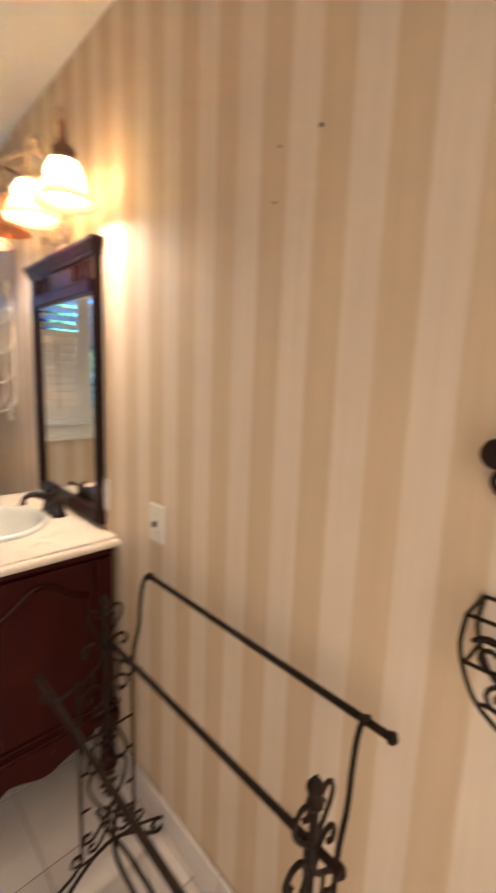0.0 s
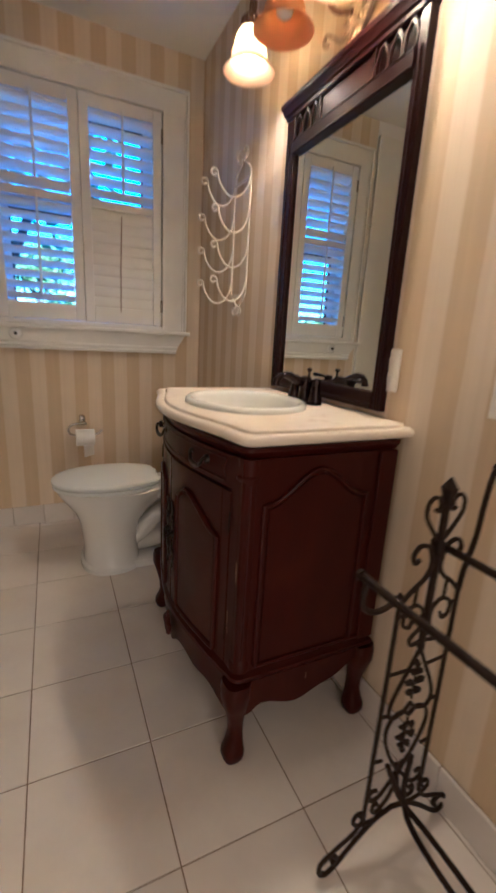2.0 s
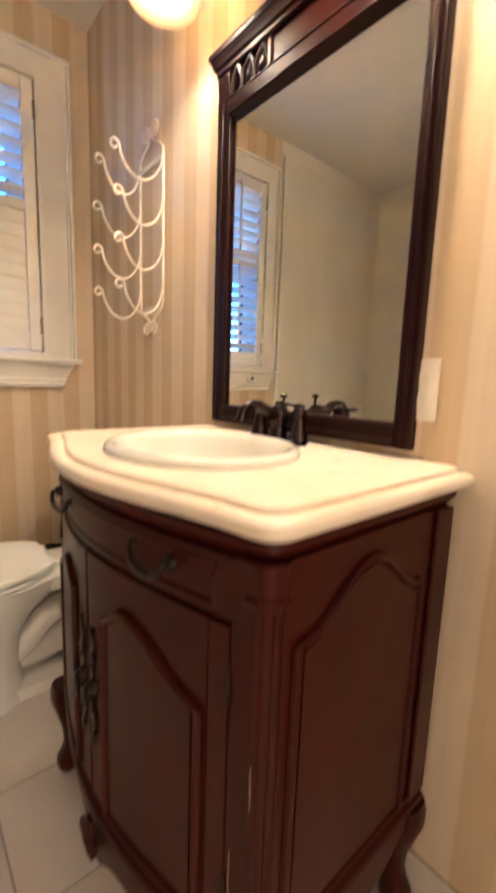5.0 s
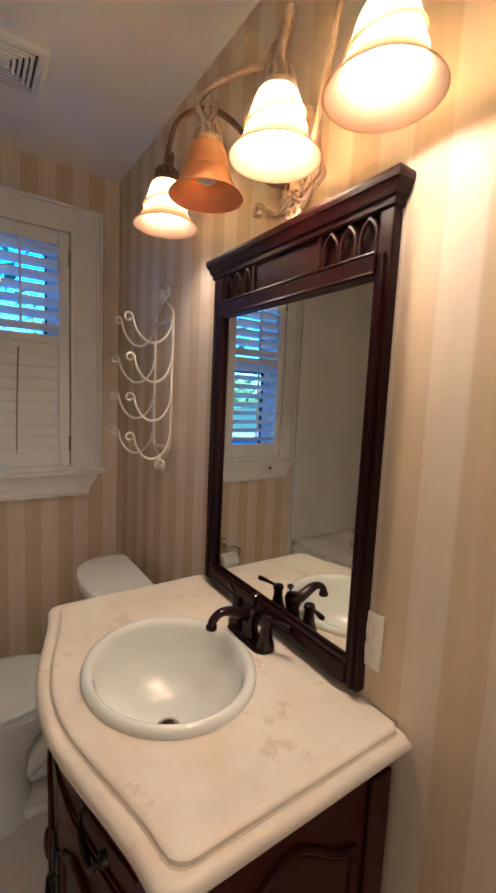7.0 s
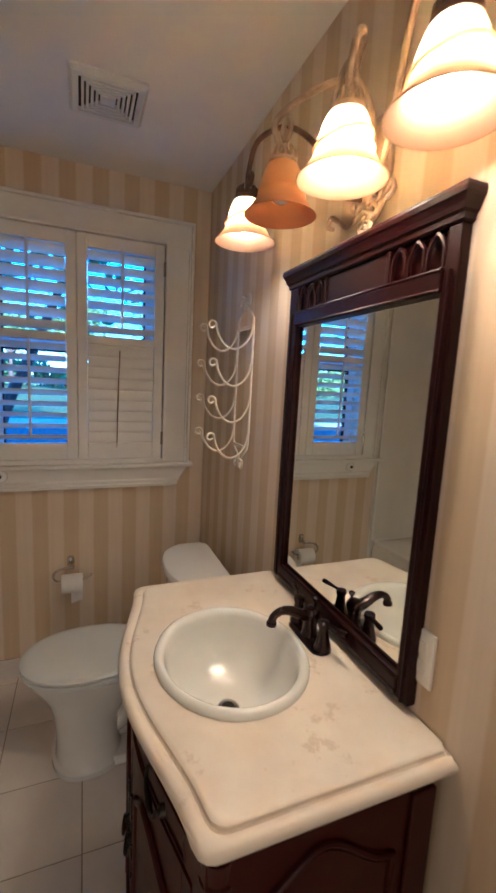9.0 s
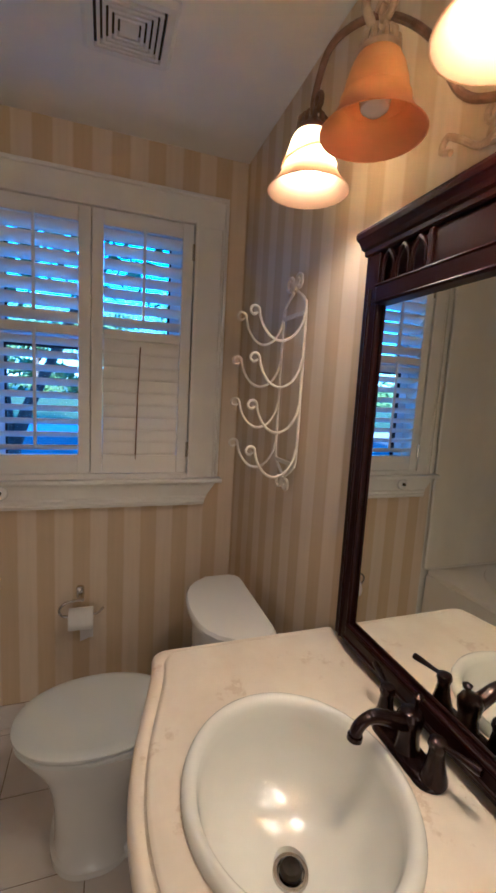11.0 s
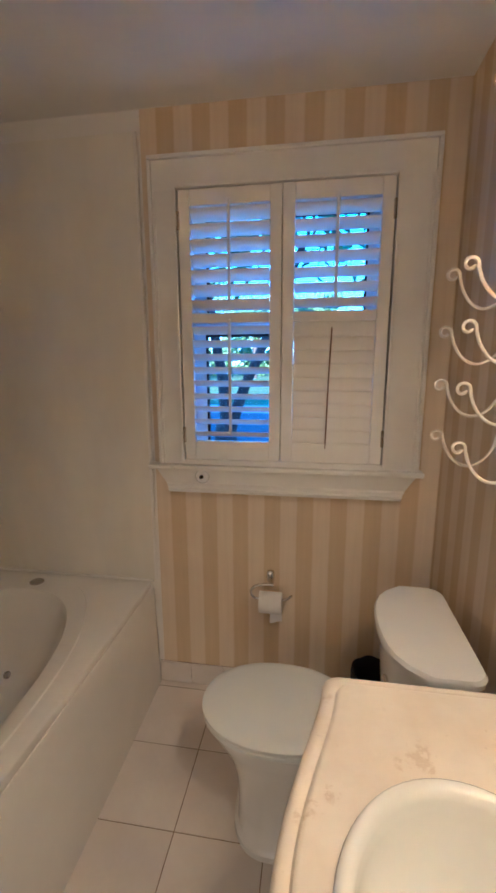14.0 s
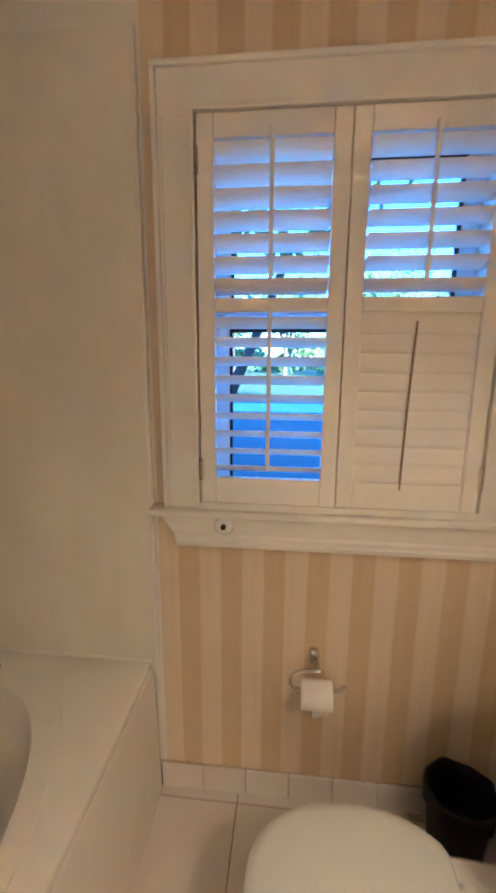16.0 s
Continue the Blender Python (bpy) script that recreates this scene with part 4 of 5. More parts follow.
part("stopper", lathe(SX - 0.006, SY - 0.012, [(0.019, 0.7972), (0.019, 0.803), (0.015, 0.807), (0.003, 0.808)], 24, caps=(True, True)), BLACK_BRASS, bs, "dark pop-up stopper", True)

ct.location.z += 0.012
bs.location.z += 0.012

# ---- faucet ----
fa = thing("faucet", (0.598, 1.665, 0.935), "oil-rubbed bronze two-handle faucet behind the basin", "faucet")
FX, FY = 0.598, 1.662
bm = loft([rounded(FX - r, FX + r, FY - 0.082 - (r - 0.028), FY + 0.082 + (r - 0.028), r - 0.001, z) for r, z in ((0.030, 0.9355), (0.030, 0.945), (0.026, 0.951), (0.022, 0.954))])
part("base_plate", bm, BRONZE, fa, smooth=True)
bm = lathe(FX, FY, [(0.024, 0.9535), (0.021, 0.962), (0.019, 0.99), (0.023, 1.012), (0.024, 1.026), (0.018, 1.038), (0.006, 1.042)], 20, caps=(True, True))
sp = curve([(FX, FY, 1.012), (FX - 0.03, FY, 1.022), (FX - 0.065, FY, 1.040), (FX - 0.092, FY, 1.042), (FX - 0.110, FY, 1.028), (FX - 0.115, FY, 1.008)], 7)
tube(sp, [0.019 - 0.008 * min(1, i / 22) for i in range(len(sp))], 14, bm)
tube([(FX - 0.1145, FY, 1.012), (FX - 0.1155, FY, 1.003)], 0.0135, 14, bm)
part("spout", bm, BRONZE, fa, smooth=True)
bm = tube([(FX + 0.012, FY, 1.03), (FX + 0.013, FY, 1.062)], 0.0035, 8)
tube([(FX + 0.013, FY, 1.060), (FX + 0.013, FY, 1.067), (FX + 0.013, FY, 1.072)], [0.008, 0.010, 0.004], 12, bm)
part("lift_knob", bm, BRONZE, fa, smooth=True)
for s in (-1, 1):
    hy = FY + s * 0.066
    bm = lathe(FX, hy, [(0.023, 0.9535), (0.022, 0.962), (0.016, 0.985), (0.0125, 1.01), (0.013, 1.018), (0.016, 1.026), (0.014, 1.036), (0.005, 1.040)], 18, caps=(True, True))
    part("handle_body", bm, BRONZE, fa, smooth=True)
    part("lever", tube(curve([(FX, hy, 1.030), (FX + 0.010, hy + s * 0.032, 1.034), (FX + 0.020, hy + s * 0.068, 1.036)], 5), [0.006, 0.0055, 0.005, 0.005, 0.005, 0.0055, 0.006, 0.0068, 0.0075, 0.008, 0.007], 10), BRONZE, fa, smooth=True)

fa.location.z += 0.006
fa.scale.z = 0.88

# ---- mirror ----
mi = thing("mirror", (0.66, 1.685, 0.964), "tall dark mahogany framed mirror with a gothic-arch crest", "mirror")
MY0, MY1, MX = 1.359, 2.020, 0.655
bm = box((0.668, 1.385, 1.00), (0.672, 1.985, 1.81))
part("glass", bm, SILVER, mi, "silvered mirror glass")
for a, b in ((MY0, 1.392), (1.968, MY1)):
    st = part("stile", box((MX, a, 0.964), (0.679, b, 1.9125), 0.003), MIRROR_WOOD, mi)
    yi = 1.392 if a == MY0 else 1.968
    part("bead", tube([(MX + 0.004, yi, 1.005), (MX + 0.004, yi, 1.80)], 0.005, 8), MIRROR_WOOD, st, smooth=True)
    part("bead", tube([(MX - 0.001, (a + b) / 2, 0.967), (MX - 0.001, (a + b) / 2, 1.835)], 0.0045, 8), MIRROR_WOOD, st, smooth=True)
br = part("bottom_rail", box((MX - 0.004, 1.3922, 0.9642), (0.6788, 1.9678, 1.010), 0.004), MIRROR_WOOD, mi)
part("bead", tube([(MX + 0.002, 1.393, 1.010), (MX + 0.002, 1.967, 1.010)], 0.006, 8), MIRROR_WOOD, br, smooth=True)
part("bead", tube([(MX - 0.004, 1.3925, 0.980), (MX - 0.004, 1.9675, 0.980)], 0.004, 8), MIRROR_WOOD, br, smooth=True)
tr = part("top_rail", box((MX - 0.006, 1.3922, 1.797), (0.6788, 1.9678, 1.842), 0.004), MIRROR_WOOD, mi)
for z, r in ((1.801, 0.004), (1.838, 0.004)):
    part("bead", tube([(MX - 0.004, 1.3925, z), (MX - 0.004, 1.9675, z)], r, 8), MIRROR_WOOD, tr, smooth=True)
part("centre_panel", box((MX + 0.006, 1.560, 1.8422), (0.6785, 1.805, 1.9122), 0.002), MIRROR_WOOD, mi, "polished plain crest panel")
for y in (1.548, 1.805):
    part("crest_post", box((MX, y, 1.8421), (0.6787, y + 0.012, 1.9123), 0.002), MIRROR_WOOD, mi)
for a, b in ((1.394, 1.547), (1.819, 1.966)):
    w = (b - a) / 3
    # dark board added behind the arches; its colour gives the openings their shade
    part("crest_shade_back", box((0.6705, a, 1.8424), (0.6786, b, 1.9121)), MIRROR_WOOD, mi)
    for k in range(3):
        y0 = a + w * k
        bm = bmesh.new()
        for s in (0, 1):
            pts = [(0.660, y0 + (w - 0.004 if s else 0.004), 1.843)]
            span = w - 0.008
            for i in range(9):
                t = radians(60) * i / 8
                d = span - span * math.cos(t)
                pts.append((0.660, y0 + (w - 0.004 - d if s else 0.004 + d), 1.868 + 0.0475 * math.sin(t)))
            tube(pts, 0.0052, 6, bm)
        part("gothic_arch", bm, MIRROR_WOOD, mi)
bm = bmesh.new()


def crown_ring(d, z):
    d *= 0.72
    return [(0.679, MY0 - d, z), (MX - d, MY0 - d, z), (MX - d, MY1 + d, z), (0.679, MY1 + d, z)]


loft([crown_ring(0.000, 1.9127), crown_ring(0.006, 1.916), crown_ring(0.007, 1.926), crown_ring(0.014, 1.930), crown_ring(0.018, 1.940), crown_ring(0.024, 1.950), crown_ring(0.028, 1.953), crown_ring(0.030, 1.963), crown_ring(0.027, 1.970)], bm)
part("crown", bm, MIRROR_WOOD, mi)

# ---- vanity light ----
fx = thing("vanity_light", (0.675, 1.655, 2.12), "antique cream scrolled four-lamp wall light, one lamp unlit", "wall light")
bm = loft([[(x, 1.655 + a * math.cos(2 * math.pi * i / 32), 2.12 + b * math.sin(2 * math.pi * i / 32)) for i in range(32)] for a, b, x in ((0.060, 0.115, 0.6795), (0.060, 0.115, 0.672), (0.050, 0.10, 0.664), (0.030, 0.07, 0.658), (0.010, 0.03, 0.656))])
part("back_plate", bm, TAN_IRON, fx, smooth=True)
for q in (-1, 1):
    for dy, dz in ((0.012, -0.085), (0.030, -0.100), (0.008, -0.125), (0.040, -0.065)):
        part("scroll", tube(spiral((0.657, 1.655 + q * dy, 2.12 + dz), (0, q, 0), (0, 0, 1), 0.020, 0.004, 200, 1.2, 14), 0.006, 7), TAN_IRON, fx, smooth=True)
    part("scroll", tube(curve([(0.655, 1.655, 2.03), (0.650, 1.655 + q * 0.05, 2.005), (0.640, 1.655 + q * 0.09, 2.03), (0.635, 1.655 + q * 0.115, 2.045), (0.633, 1.655 + q * 0.125, 2.025), (0.636, 1.655 + q * 0.105, 2.015)], 6), 0.006, 8), TAN_IRON, fx, smooth=True)

SHADE_PROFILE = [(0.033, 0.142), (0.038, 0.136), (0.0455, 0.118), (0.0515, 0.094), (0.0555, 0.070), (0.0595, 0.063), (0.0585, 0.056), (0.063, 0.042), (0.072, 0.024), (0.085, 0.007), (0.0905, 0.0)]
SHADE_PROFILE = [(r * 1.02, h * 0.86) for r, h in SHADE_PROFILE]
inner = [(r - 0.0028, z) for r, z in reversed(SHADE_PROFILE)]
for n, (x, y, z, lit) in enumerate(LAMPS):
    s = 1 if y > 1.655 else -1
    outer = n in (0, 3)
    if outer:
        pts = curve([(0.655, 1.655 + s * 0.02, 2.06), (0.63, 1.655 + s * 0.09, 2.10), (0.60, 1.655 + s * 0.15, 2.22), (0.555, 1.655 + s * 0.24, z + 0.262), (x, y - s * 0.075, z + 0.252), (x, y - s * 0.005, z + 0.202), (x, y, z + 0.142)], 9)
        if n == 0:
            pts = curve([(0.655, 1.655 + s * 0.02, 2.06), (0.63, 1.655 + s * 0.09, 2.10), (0.60, 1.655 + s * 0.16, 2.22), (0.565, y - s * 0.12, z + 0.262), (x + 0.012, y - s * 0.05, z + 0.292), (x, y - s * 0.008, z + 0.262), (x, y, z + 0.142)], 9)
        arm = part("arm", tube(pts, 0.0075, 9), RUST_IRON if n == 3 else TAN_IRON, fx, smooth=True)
        if n == 0:
            part("sleeve", tube([(x, y - s * 0.009, z + 0.262), (x, y - s * 0.004, z + 0.215), (x, y, z + 0.150)], [0.0085, 0.0105, 0.012], 10), RUST_IRON, arm, "dark patinated sleeve", True)
        part("curl", tube(spiral((x, y - s * 0.022, z + 0.176), (0, s, 0), (0, 0, 1), 0.021, 0.007, 10, -1.2, 18), 0.006, 8), RUST_IRON, arm, smooth=True)
    else:
        pts = curve([(0.657, 1.655 + s * 0.015, 2.13), (0.64, 1.655 + s * 0.01, 2.24), (0.60, y - s * 0.10, z + 0.276), (x + 0.03, y - s * 0.01, z + 0.272), (x - 0.01, y + s * 0.035, z + 0.236), (x - 0.012, y + s * 0.02, z + 0.190), (x, y, z + 0.142)], 9)
        arm = part("arm", tube(pts, 0.008, 9), TAN_IRON, fx, smooth=True)
        part("curl", tube(spiral((x, y - s * 0.012, z + 0.190), (0, s, 0), (0, 0, 1), 0.030, 0.010, 20, 1.1, 20), 0.0065, 8), TAN_IRON, arm, smooth=True)
    metal = TAN_IRON if n in (1, 2) else RUST_IRON
    bm = lathe(x, y, [(0.008, z + 0.154), (0.020, z + 0.148), (0.030, z + 0.136), (0.037, z + 0.128), (0.037, z + 0.117), (0.031, z + 0.113), (0.010, z + 0.113)], 24, caps=(True, True))
    fit_ob = part("fitter", bm, metal, fx, smooth=True)
    for k in range(10):
        a = 2 * math.pi * k / 10
        bm = tube([(x + 0.030 * math.cos(a), y + 0.030 * math.sin(a), z + 0.126), (x + 0.029 * math.cos(a), y + 0.029 * math.sin(a), z + 0.148), (x + 0.020 * math.cos(a), y + 0.020 * math.sin(a), z + 0.162)], [0.007, 0.006, 0.002], 6)
        part("petal", bm, metal, fit_ob, smooth=True)
    bm = lathe(x, y, [(r, z + h) for r, h in SHADE_PROFILE + inner], 40)
    sh = part("shade", bm, SHADE if lit else AMBER, fx, "glowing frosted bell glass shade" if lit else "unlit amber frosted bell glass shade", True)
    if lit:
        swirl = []
        for k in range(37):
            a = 2 * math.pi * k / 36
            h = 0.066 + 0.016 * math.cos(a + 0.8)
            rr = next(r0 + (r1 - r0) * (h0 - h) / (h0 - h1) for (r0, h0), (r1, h1) in zip(SHADE_PROFILE, SHADE_PROFILE[1:]) if h1 <= h <= h0)
            swirl.append((x + (rr + 0.001) * math.cos(a), y + (rr + 0.001) * math.sin(a), z + h))
        part("swirl", tube(swirl, 0.0032, 7), SHADE if lit else AMBER, sh, smooth=True)
    bz = z + 0.058
    bm = lathe(x, y, [(0.012, bz + 0.060), (0.014, bz + 0.045), (0.024, bz + 0.022), (0.028, bz), (0.024, bz - 0.018), (0.012, bz - 0.027), (0.002, bz - 0.029)], 20, caps=(True, True))
    part("bulb", bm, BULB if lit else CLEAR_BULB, sh, "lit bulb" if lit else "unlit bulb", True)

# ---- wall rack with bottle hooks ----
rk = thing("wall_rack", (0.672, 2.445, 1.25), "cream painted wrought iron wall rack with eight curled hooks", "rack")
RY = (2.357, 2.535)
for y, s in ((RY[0], 1), (RY[1], -1)):
    top = curve([(0.668, y, 1.56), (0.668, y, 1.835), (0.668, y + s * 0.018, 1.885), (0.668, 2.446 - s * 0.016, 1.918)], 8) + spiral((0.662, 2.446 - s * 0.036, 1.945), (0, s, 0), (0, 0, 1), 0.031, 0.009, -50, 1.4, 26)
    part("rail", tube(top, 0.0052, 8), CREAM_IRON, rk, smooth=True)
    bot = curve([(0.668, y, 1.561), (0.668, y, 1.40), (0.668, y + s * 0.012, 1.345), (0.668, 2.446 - s * 0.008, 1.295)], 8) + spiral((0.662, 2.446 - s * 0.030, 1.275), (0, s, 0), (0, 0, -1), 0.026, 0.008, -40, 1.4, 26)
    part("rail", tube(bot, 0.0052, 8), CREAM_IRON, rk, smooth=True)
for z in (1.345, 1.842):
    part("cross_bar", box((0.664, RY[0] + 0.004, z - 0.007), (0.671, RY[1] - 0.004, z + 0.007), 0.001), CREAM_IRON, rk)
for y, lean in ((RY[0], (0.002, 0.006, 0.006, 0.030)), (RY[1], (0.014, 0.014, 0.012, -0.016))):
    for z, d in zip((1.408, 1.554, 1.700, 1.846), lean):
        pts = curve([(0.665, y, z - 0.005), (0.655, y, z - 0.045), (0.630, y + d * 0.2, z - 0.082), (0.594, y + d * 0.45, z - 0.098), (0.560, y + d * 0.7, z - 0.085), (0.535, y + d * 0.9, z - 0.052), (0.524, y + d, z - 0.020)], 6)
        pts += spiral((0.506, y + d, z - 0.012), (1, 0, 0), (0, 0, 1), 0.0175, 0.009, 0, 0.95, 20)
        part("hook", tube(pts, 0.0042, 8), CREAM_IRON, rk, smooth=True)

# ---- switch and outlet plates ----
def plate(name, label, category, yc, zc, hw, hh, kind):
    p = thing(name, (EAST, yc, zc), label, category)
    part("cover_plate", box((0.672, yc - hw, zc - hh), (0.6798, yc + hw, zc + hh), 0.003), PLASTIC, p)
    if kind == "switch":
        part("toggle", box((0.660, yc - 0.005, zc - 0.010), (0.6722, yc + 0.005, zc + 0.008), 0.002), BLACK_BRASS, p, "dark toggle")
        for s in (-1, 1):
            part("screw", tube([(0.6722, yc, zc + s * 0.030), (0.6705, yc, zc + s * 0.030)], 0.003, 10), NICKEL, p)
    else:
        for s in (-1, 1):
            part("socket", box((0.670, yc - 0.016, zc + s * 0.020 - 0.014), (0.6722, yc + 0.016, zc + s * 0.020 + 0.014), 0.002), PLASTIC, p)


plate("light_switch", "ivory light switch plate with a dark toggle", "switch", 1.004, 1.067, 0.040, 0.060, "switch")
plate("wall_outlet", "ivory wall outlet plate partly behind the mirror", "outlet", 1.357, 1.082, 0.034, 0.058, "outlet")

# screw holes left in the paper
for y, z in ((0.456, 1.981), (0.558, 1.979), (0.564, 1.876)):
    h = thing("screw_hole", (EAST, y, z), "small dark screw hole in the wallpaper", "hole", "screw holes in the wallpaper")
    part("hole", tube([(0.6795, y, z), (0.6782, y, z)], 0.0042 if y < 0.5 else 0.003, 10), DARK, h)

# ---- towel stand ----
TX = 0.481
ts = thing("towel_stand", (TX, 0.6, 0), "dark wrought iron floor towel stand with scrolled ends and three bars", "towel rack")
W = (0, 0, 1)


def end_frame(y):
    def line(pts, steps=6):
        return curve([(TX + x, y, z) for x, z in pts], steps)

    def scroll(cx, cz, s, r0, r1, a0, turns, steps=18):
        return spiral((TX + cx, y, cz), (s, 0, 0), W, r0, r1, a0, turns, steps)

    en = part("end_frame", tube(line([(0, 0.545), (0, 0.64), (0, 0.74), (0, 0.862)]), 0.0075, 8), IRON, ts, smooth=True)
    part("finial", tube([(TX, y, 0.858), (TX, y, 0.868), (TX, y, 0.882), (TX, y, 0.897), (TX, y, 0.918)], [0.008, 0.015, 0.012, 0.016, 0.002], 8), IRON, en, smooth=True)
    part("collar", tube([(TX, y, 0.755), (TX, y, 0.762), (TX, y, 0.785), (TX, y, 0.792)], [0.008, 0.013, 0.013, 0.008], 8), IRON, en, smooth=True)
    for s in (-1, 1):
        # heart below the finial, its ends rolled inwards
        part("scroll", tube(line([(0, 0.785), (s * 0.024, 0.812), (s * 0.047, 0.845), (s * 0.046, 0.872), (s * 0.030, 0.882), (s * 0.015, 0.868), (s * 0.018, 0.853), (s * 0.027, 0.857)]), 0.0042, 7), IRON, en, smooth=True)
        # shoulder that sweeps from the upright to an outward curl
        part("scroll", tube(line([(s * 0.080, 0.665), (s * 0.055, 0.690), (s * 0.022, 0.715), (s * 0.012, 0.745), (s * 0.024, 0.778), (s * 0.048, 0.786), (s * 0.063, 0.770), (s * 0.058, 0.752), (s * 0.046, 0.757)]), 0.0048, 7), IRON, en, smooth=True)
        part("upright", tube([(TX + s * 0.083, y, 0.118), (TX + s * 0.080, y, 0.672)], 0.0050, 8), IRON, en)
        part("link", tube([(TX + s * 0.040, y, 0.702), (TX + s * 0.040, y, 0.655)], 0.0038, 6), IRON, en)
        # round scrolls on both sides of the stem
        part("scroll", tube(line([(s * 0.008, 0.565), (s * 0.030, 0.562), (s * 0.036, 0.578), (s * 0.014, 0.600), (s * 0.012, 0.635), (s * 0.034, 0.656), (s * 0.060, 0.644), (s * 0.062, 0.618), (s * 0.046, 0.608), (s * 0.038, 0.622)]), 0.0042, 7), IRON, en, smooth=True)
        part("link", tube([(TX + s * 0.060, y, 0.640), (TX + s * 0.080, y, 0.640)], 0.0038, 6), IRON, en)
        # pointed upper field and heart-shaped lower field
        part("scroll", tube(line([(0, 0.548), (s * 0.018, 0.510), (s * 0.048, 0.450), (s * 0.060, 0.410), (s * 0.050, 0.385), (s * 0.020, 0.390), (0, 0.408)]), 0.0044, 7), IRON, en, smooth=True)
        part("scroll", tube(line([(0, 0.378), (s * 0.022, 0.392), (s * 0.050, 0.378), (s * 0.058, 0.340), (s * 0.040, 0.285), (s * 0.010, 0.232), (0, 0.212)]), 0.0044, 7), IRON, en, smooth=True)
        for z in (0.395, 0.500, 0.275):
            part("link", tube([(TX + s * (0.056 if z < 0.45 else 0.022), y, z), (TX + s * 0.081, y, z + 0.004)], 0.0036, 6), IRON, en)
        # crossed base with curls
        part("scroll", tube(line([(-s * 0.010, 0.245), (s * 0.018, 0.200), (s * 0.050, 0.165), (s * 0.075, 0.170), (s * 0.072, 0.192), (s * 0.056, 0.190)]), 0.0044, 7), IRON, en, smooth=True)
        part("scroll", tube(line([(0, 0.205), (s * 0.012, 0.160), (s * 0.040, 0.125), (s * 0.060, 0.128), (s * 0.060, 0.146), (s * 0.046, 0.146)]), 0.0044, 7), IRON, en, smooth=True)
        part("scroll", tube(line([(s * 0.050, 0.100), (s * 0.088, 0.104), (s * 0.112, 0.122), (s * 0.106, 0.142), (s * 0.090, 0.140), (s * 0.092, 0.128)]), 0.0044, 7), IRON, en, smooth=True)
        # long foot that ends in an open ring
        part("foot", tube(line([(0, 0.112), (s * 0.050, 0.098), (s * 0.100, 0.062), (s * 0.145, 0.022), (s * 0.170, 0.008), (s * 0.190, 0.020), (s * 0.188, 0.046), (s * 0.165, 0.058), (s * 0.148, 0.044), (s * 0.158, 0.030)]), 0.0056, 8), IRON, en, smooth=True)
        part("foot", tube(line([(s * 0.183, 0.052), (s * 0.150, 0.070), (s * 0.110, 0.088), (s * 0.088, 0.112), (s * 0.083, 0.135)]), 0.0046, 7), IRON, en, smooth=True)
    for base, q in ((0.455, 1), (0.335, -1)):
        # cast leaf spray
        bm = bmesh.new()
        tube([(TX, y, base - q * 0.035), (TX, y, base + q * 0.050)], 0.0028, 6, bm)
        for dz, w in ((-0.022, 0.020), (0.004, 0.026), (0.028, 0.016)):
            for s in (-1, 1):
                tube([(TX, y, base + q * dz), (TX + s * w * 0.55, y - 0.003, base + q * (dz + 0.010)), (TX + s * w, y, base + q * (dz + 0.006))], [0.003, 0.0075, 0.004], 7, bm)
        tube([(TX, y, base + q * 0.042), (TX, y, base + q * 0.054), (TX, y, base + q * 0.064)], [0.003, 0.0075, 0.002], 7, bm)
        part("leaf_spray", bm, IRON, en, "cast iron leaf spray", True)
    part("arm", tube(line([(0.080, 0.665), (0.086, 0.715), (0.103, 0.780), (0.108, 0.850), (0.116, 0.906), (0.132, 0.934), (0.152, 0.927)], 7), 0.0058, 8), IRON, en, smooth=True)
    part("arm", tube(line([(-0.078, 0.690), (-0.098, 0.676), (-0.130, 0.667), (-0.160, 0.675), (-0.174, 0.700), (-0.170, 0.735)], 7), 0.0058, 8), IRON, en, smooth=True)


for y in (0.955, 0.238):
    end_frame(y)
for x, z in ((0.632, 0.918), (0.490, 0.778), (0.310, 0.742)):
    bar = part("bar", tube([(x, 0.196, z), (x, 0.966, z)], 0.0078, 12), IRON, ts, smooth=True)
    for y, d in ((0.196, -1), (0.966, 1)):
        part("bar_end", tube([(x, y, z), (x, y + d * 0.008, z), (x, y + d * 0.014, z)], [0.0115, 0.0115, 0.004], 12), IRON, bar, smooth=True)
for s in (-1, 1):
    pts = curve([(TX + s * 0.035, 0.955, 0.25), (TX + s * 0.004, 0.93, 0.165), (TX - s * 0.016, 0.85, 0.14), (TX - s * 0.018, 0.6, 0.135), (TX - s * 0.016, 0.35, 0.14), (TX + s * 0.004, 0.262, 0.165), (TX + s * 0.035, 0.238, 0.25)], 8)
    part("stretcher", tube(pts, 0.0065, 9), IRON, ts, smooth=True)

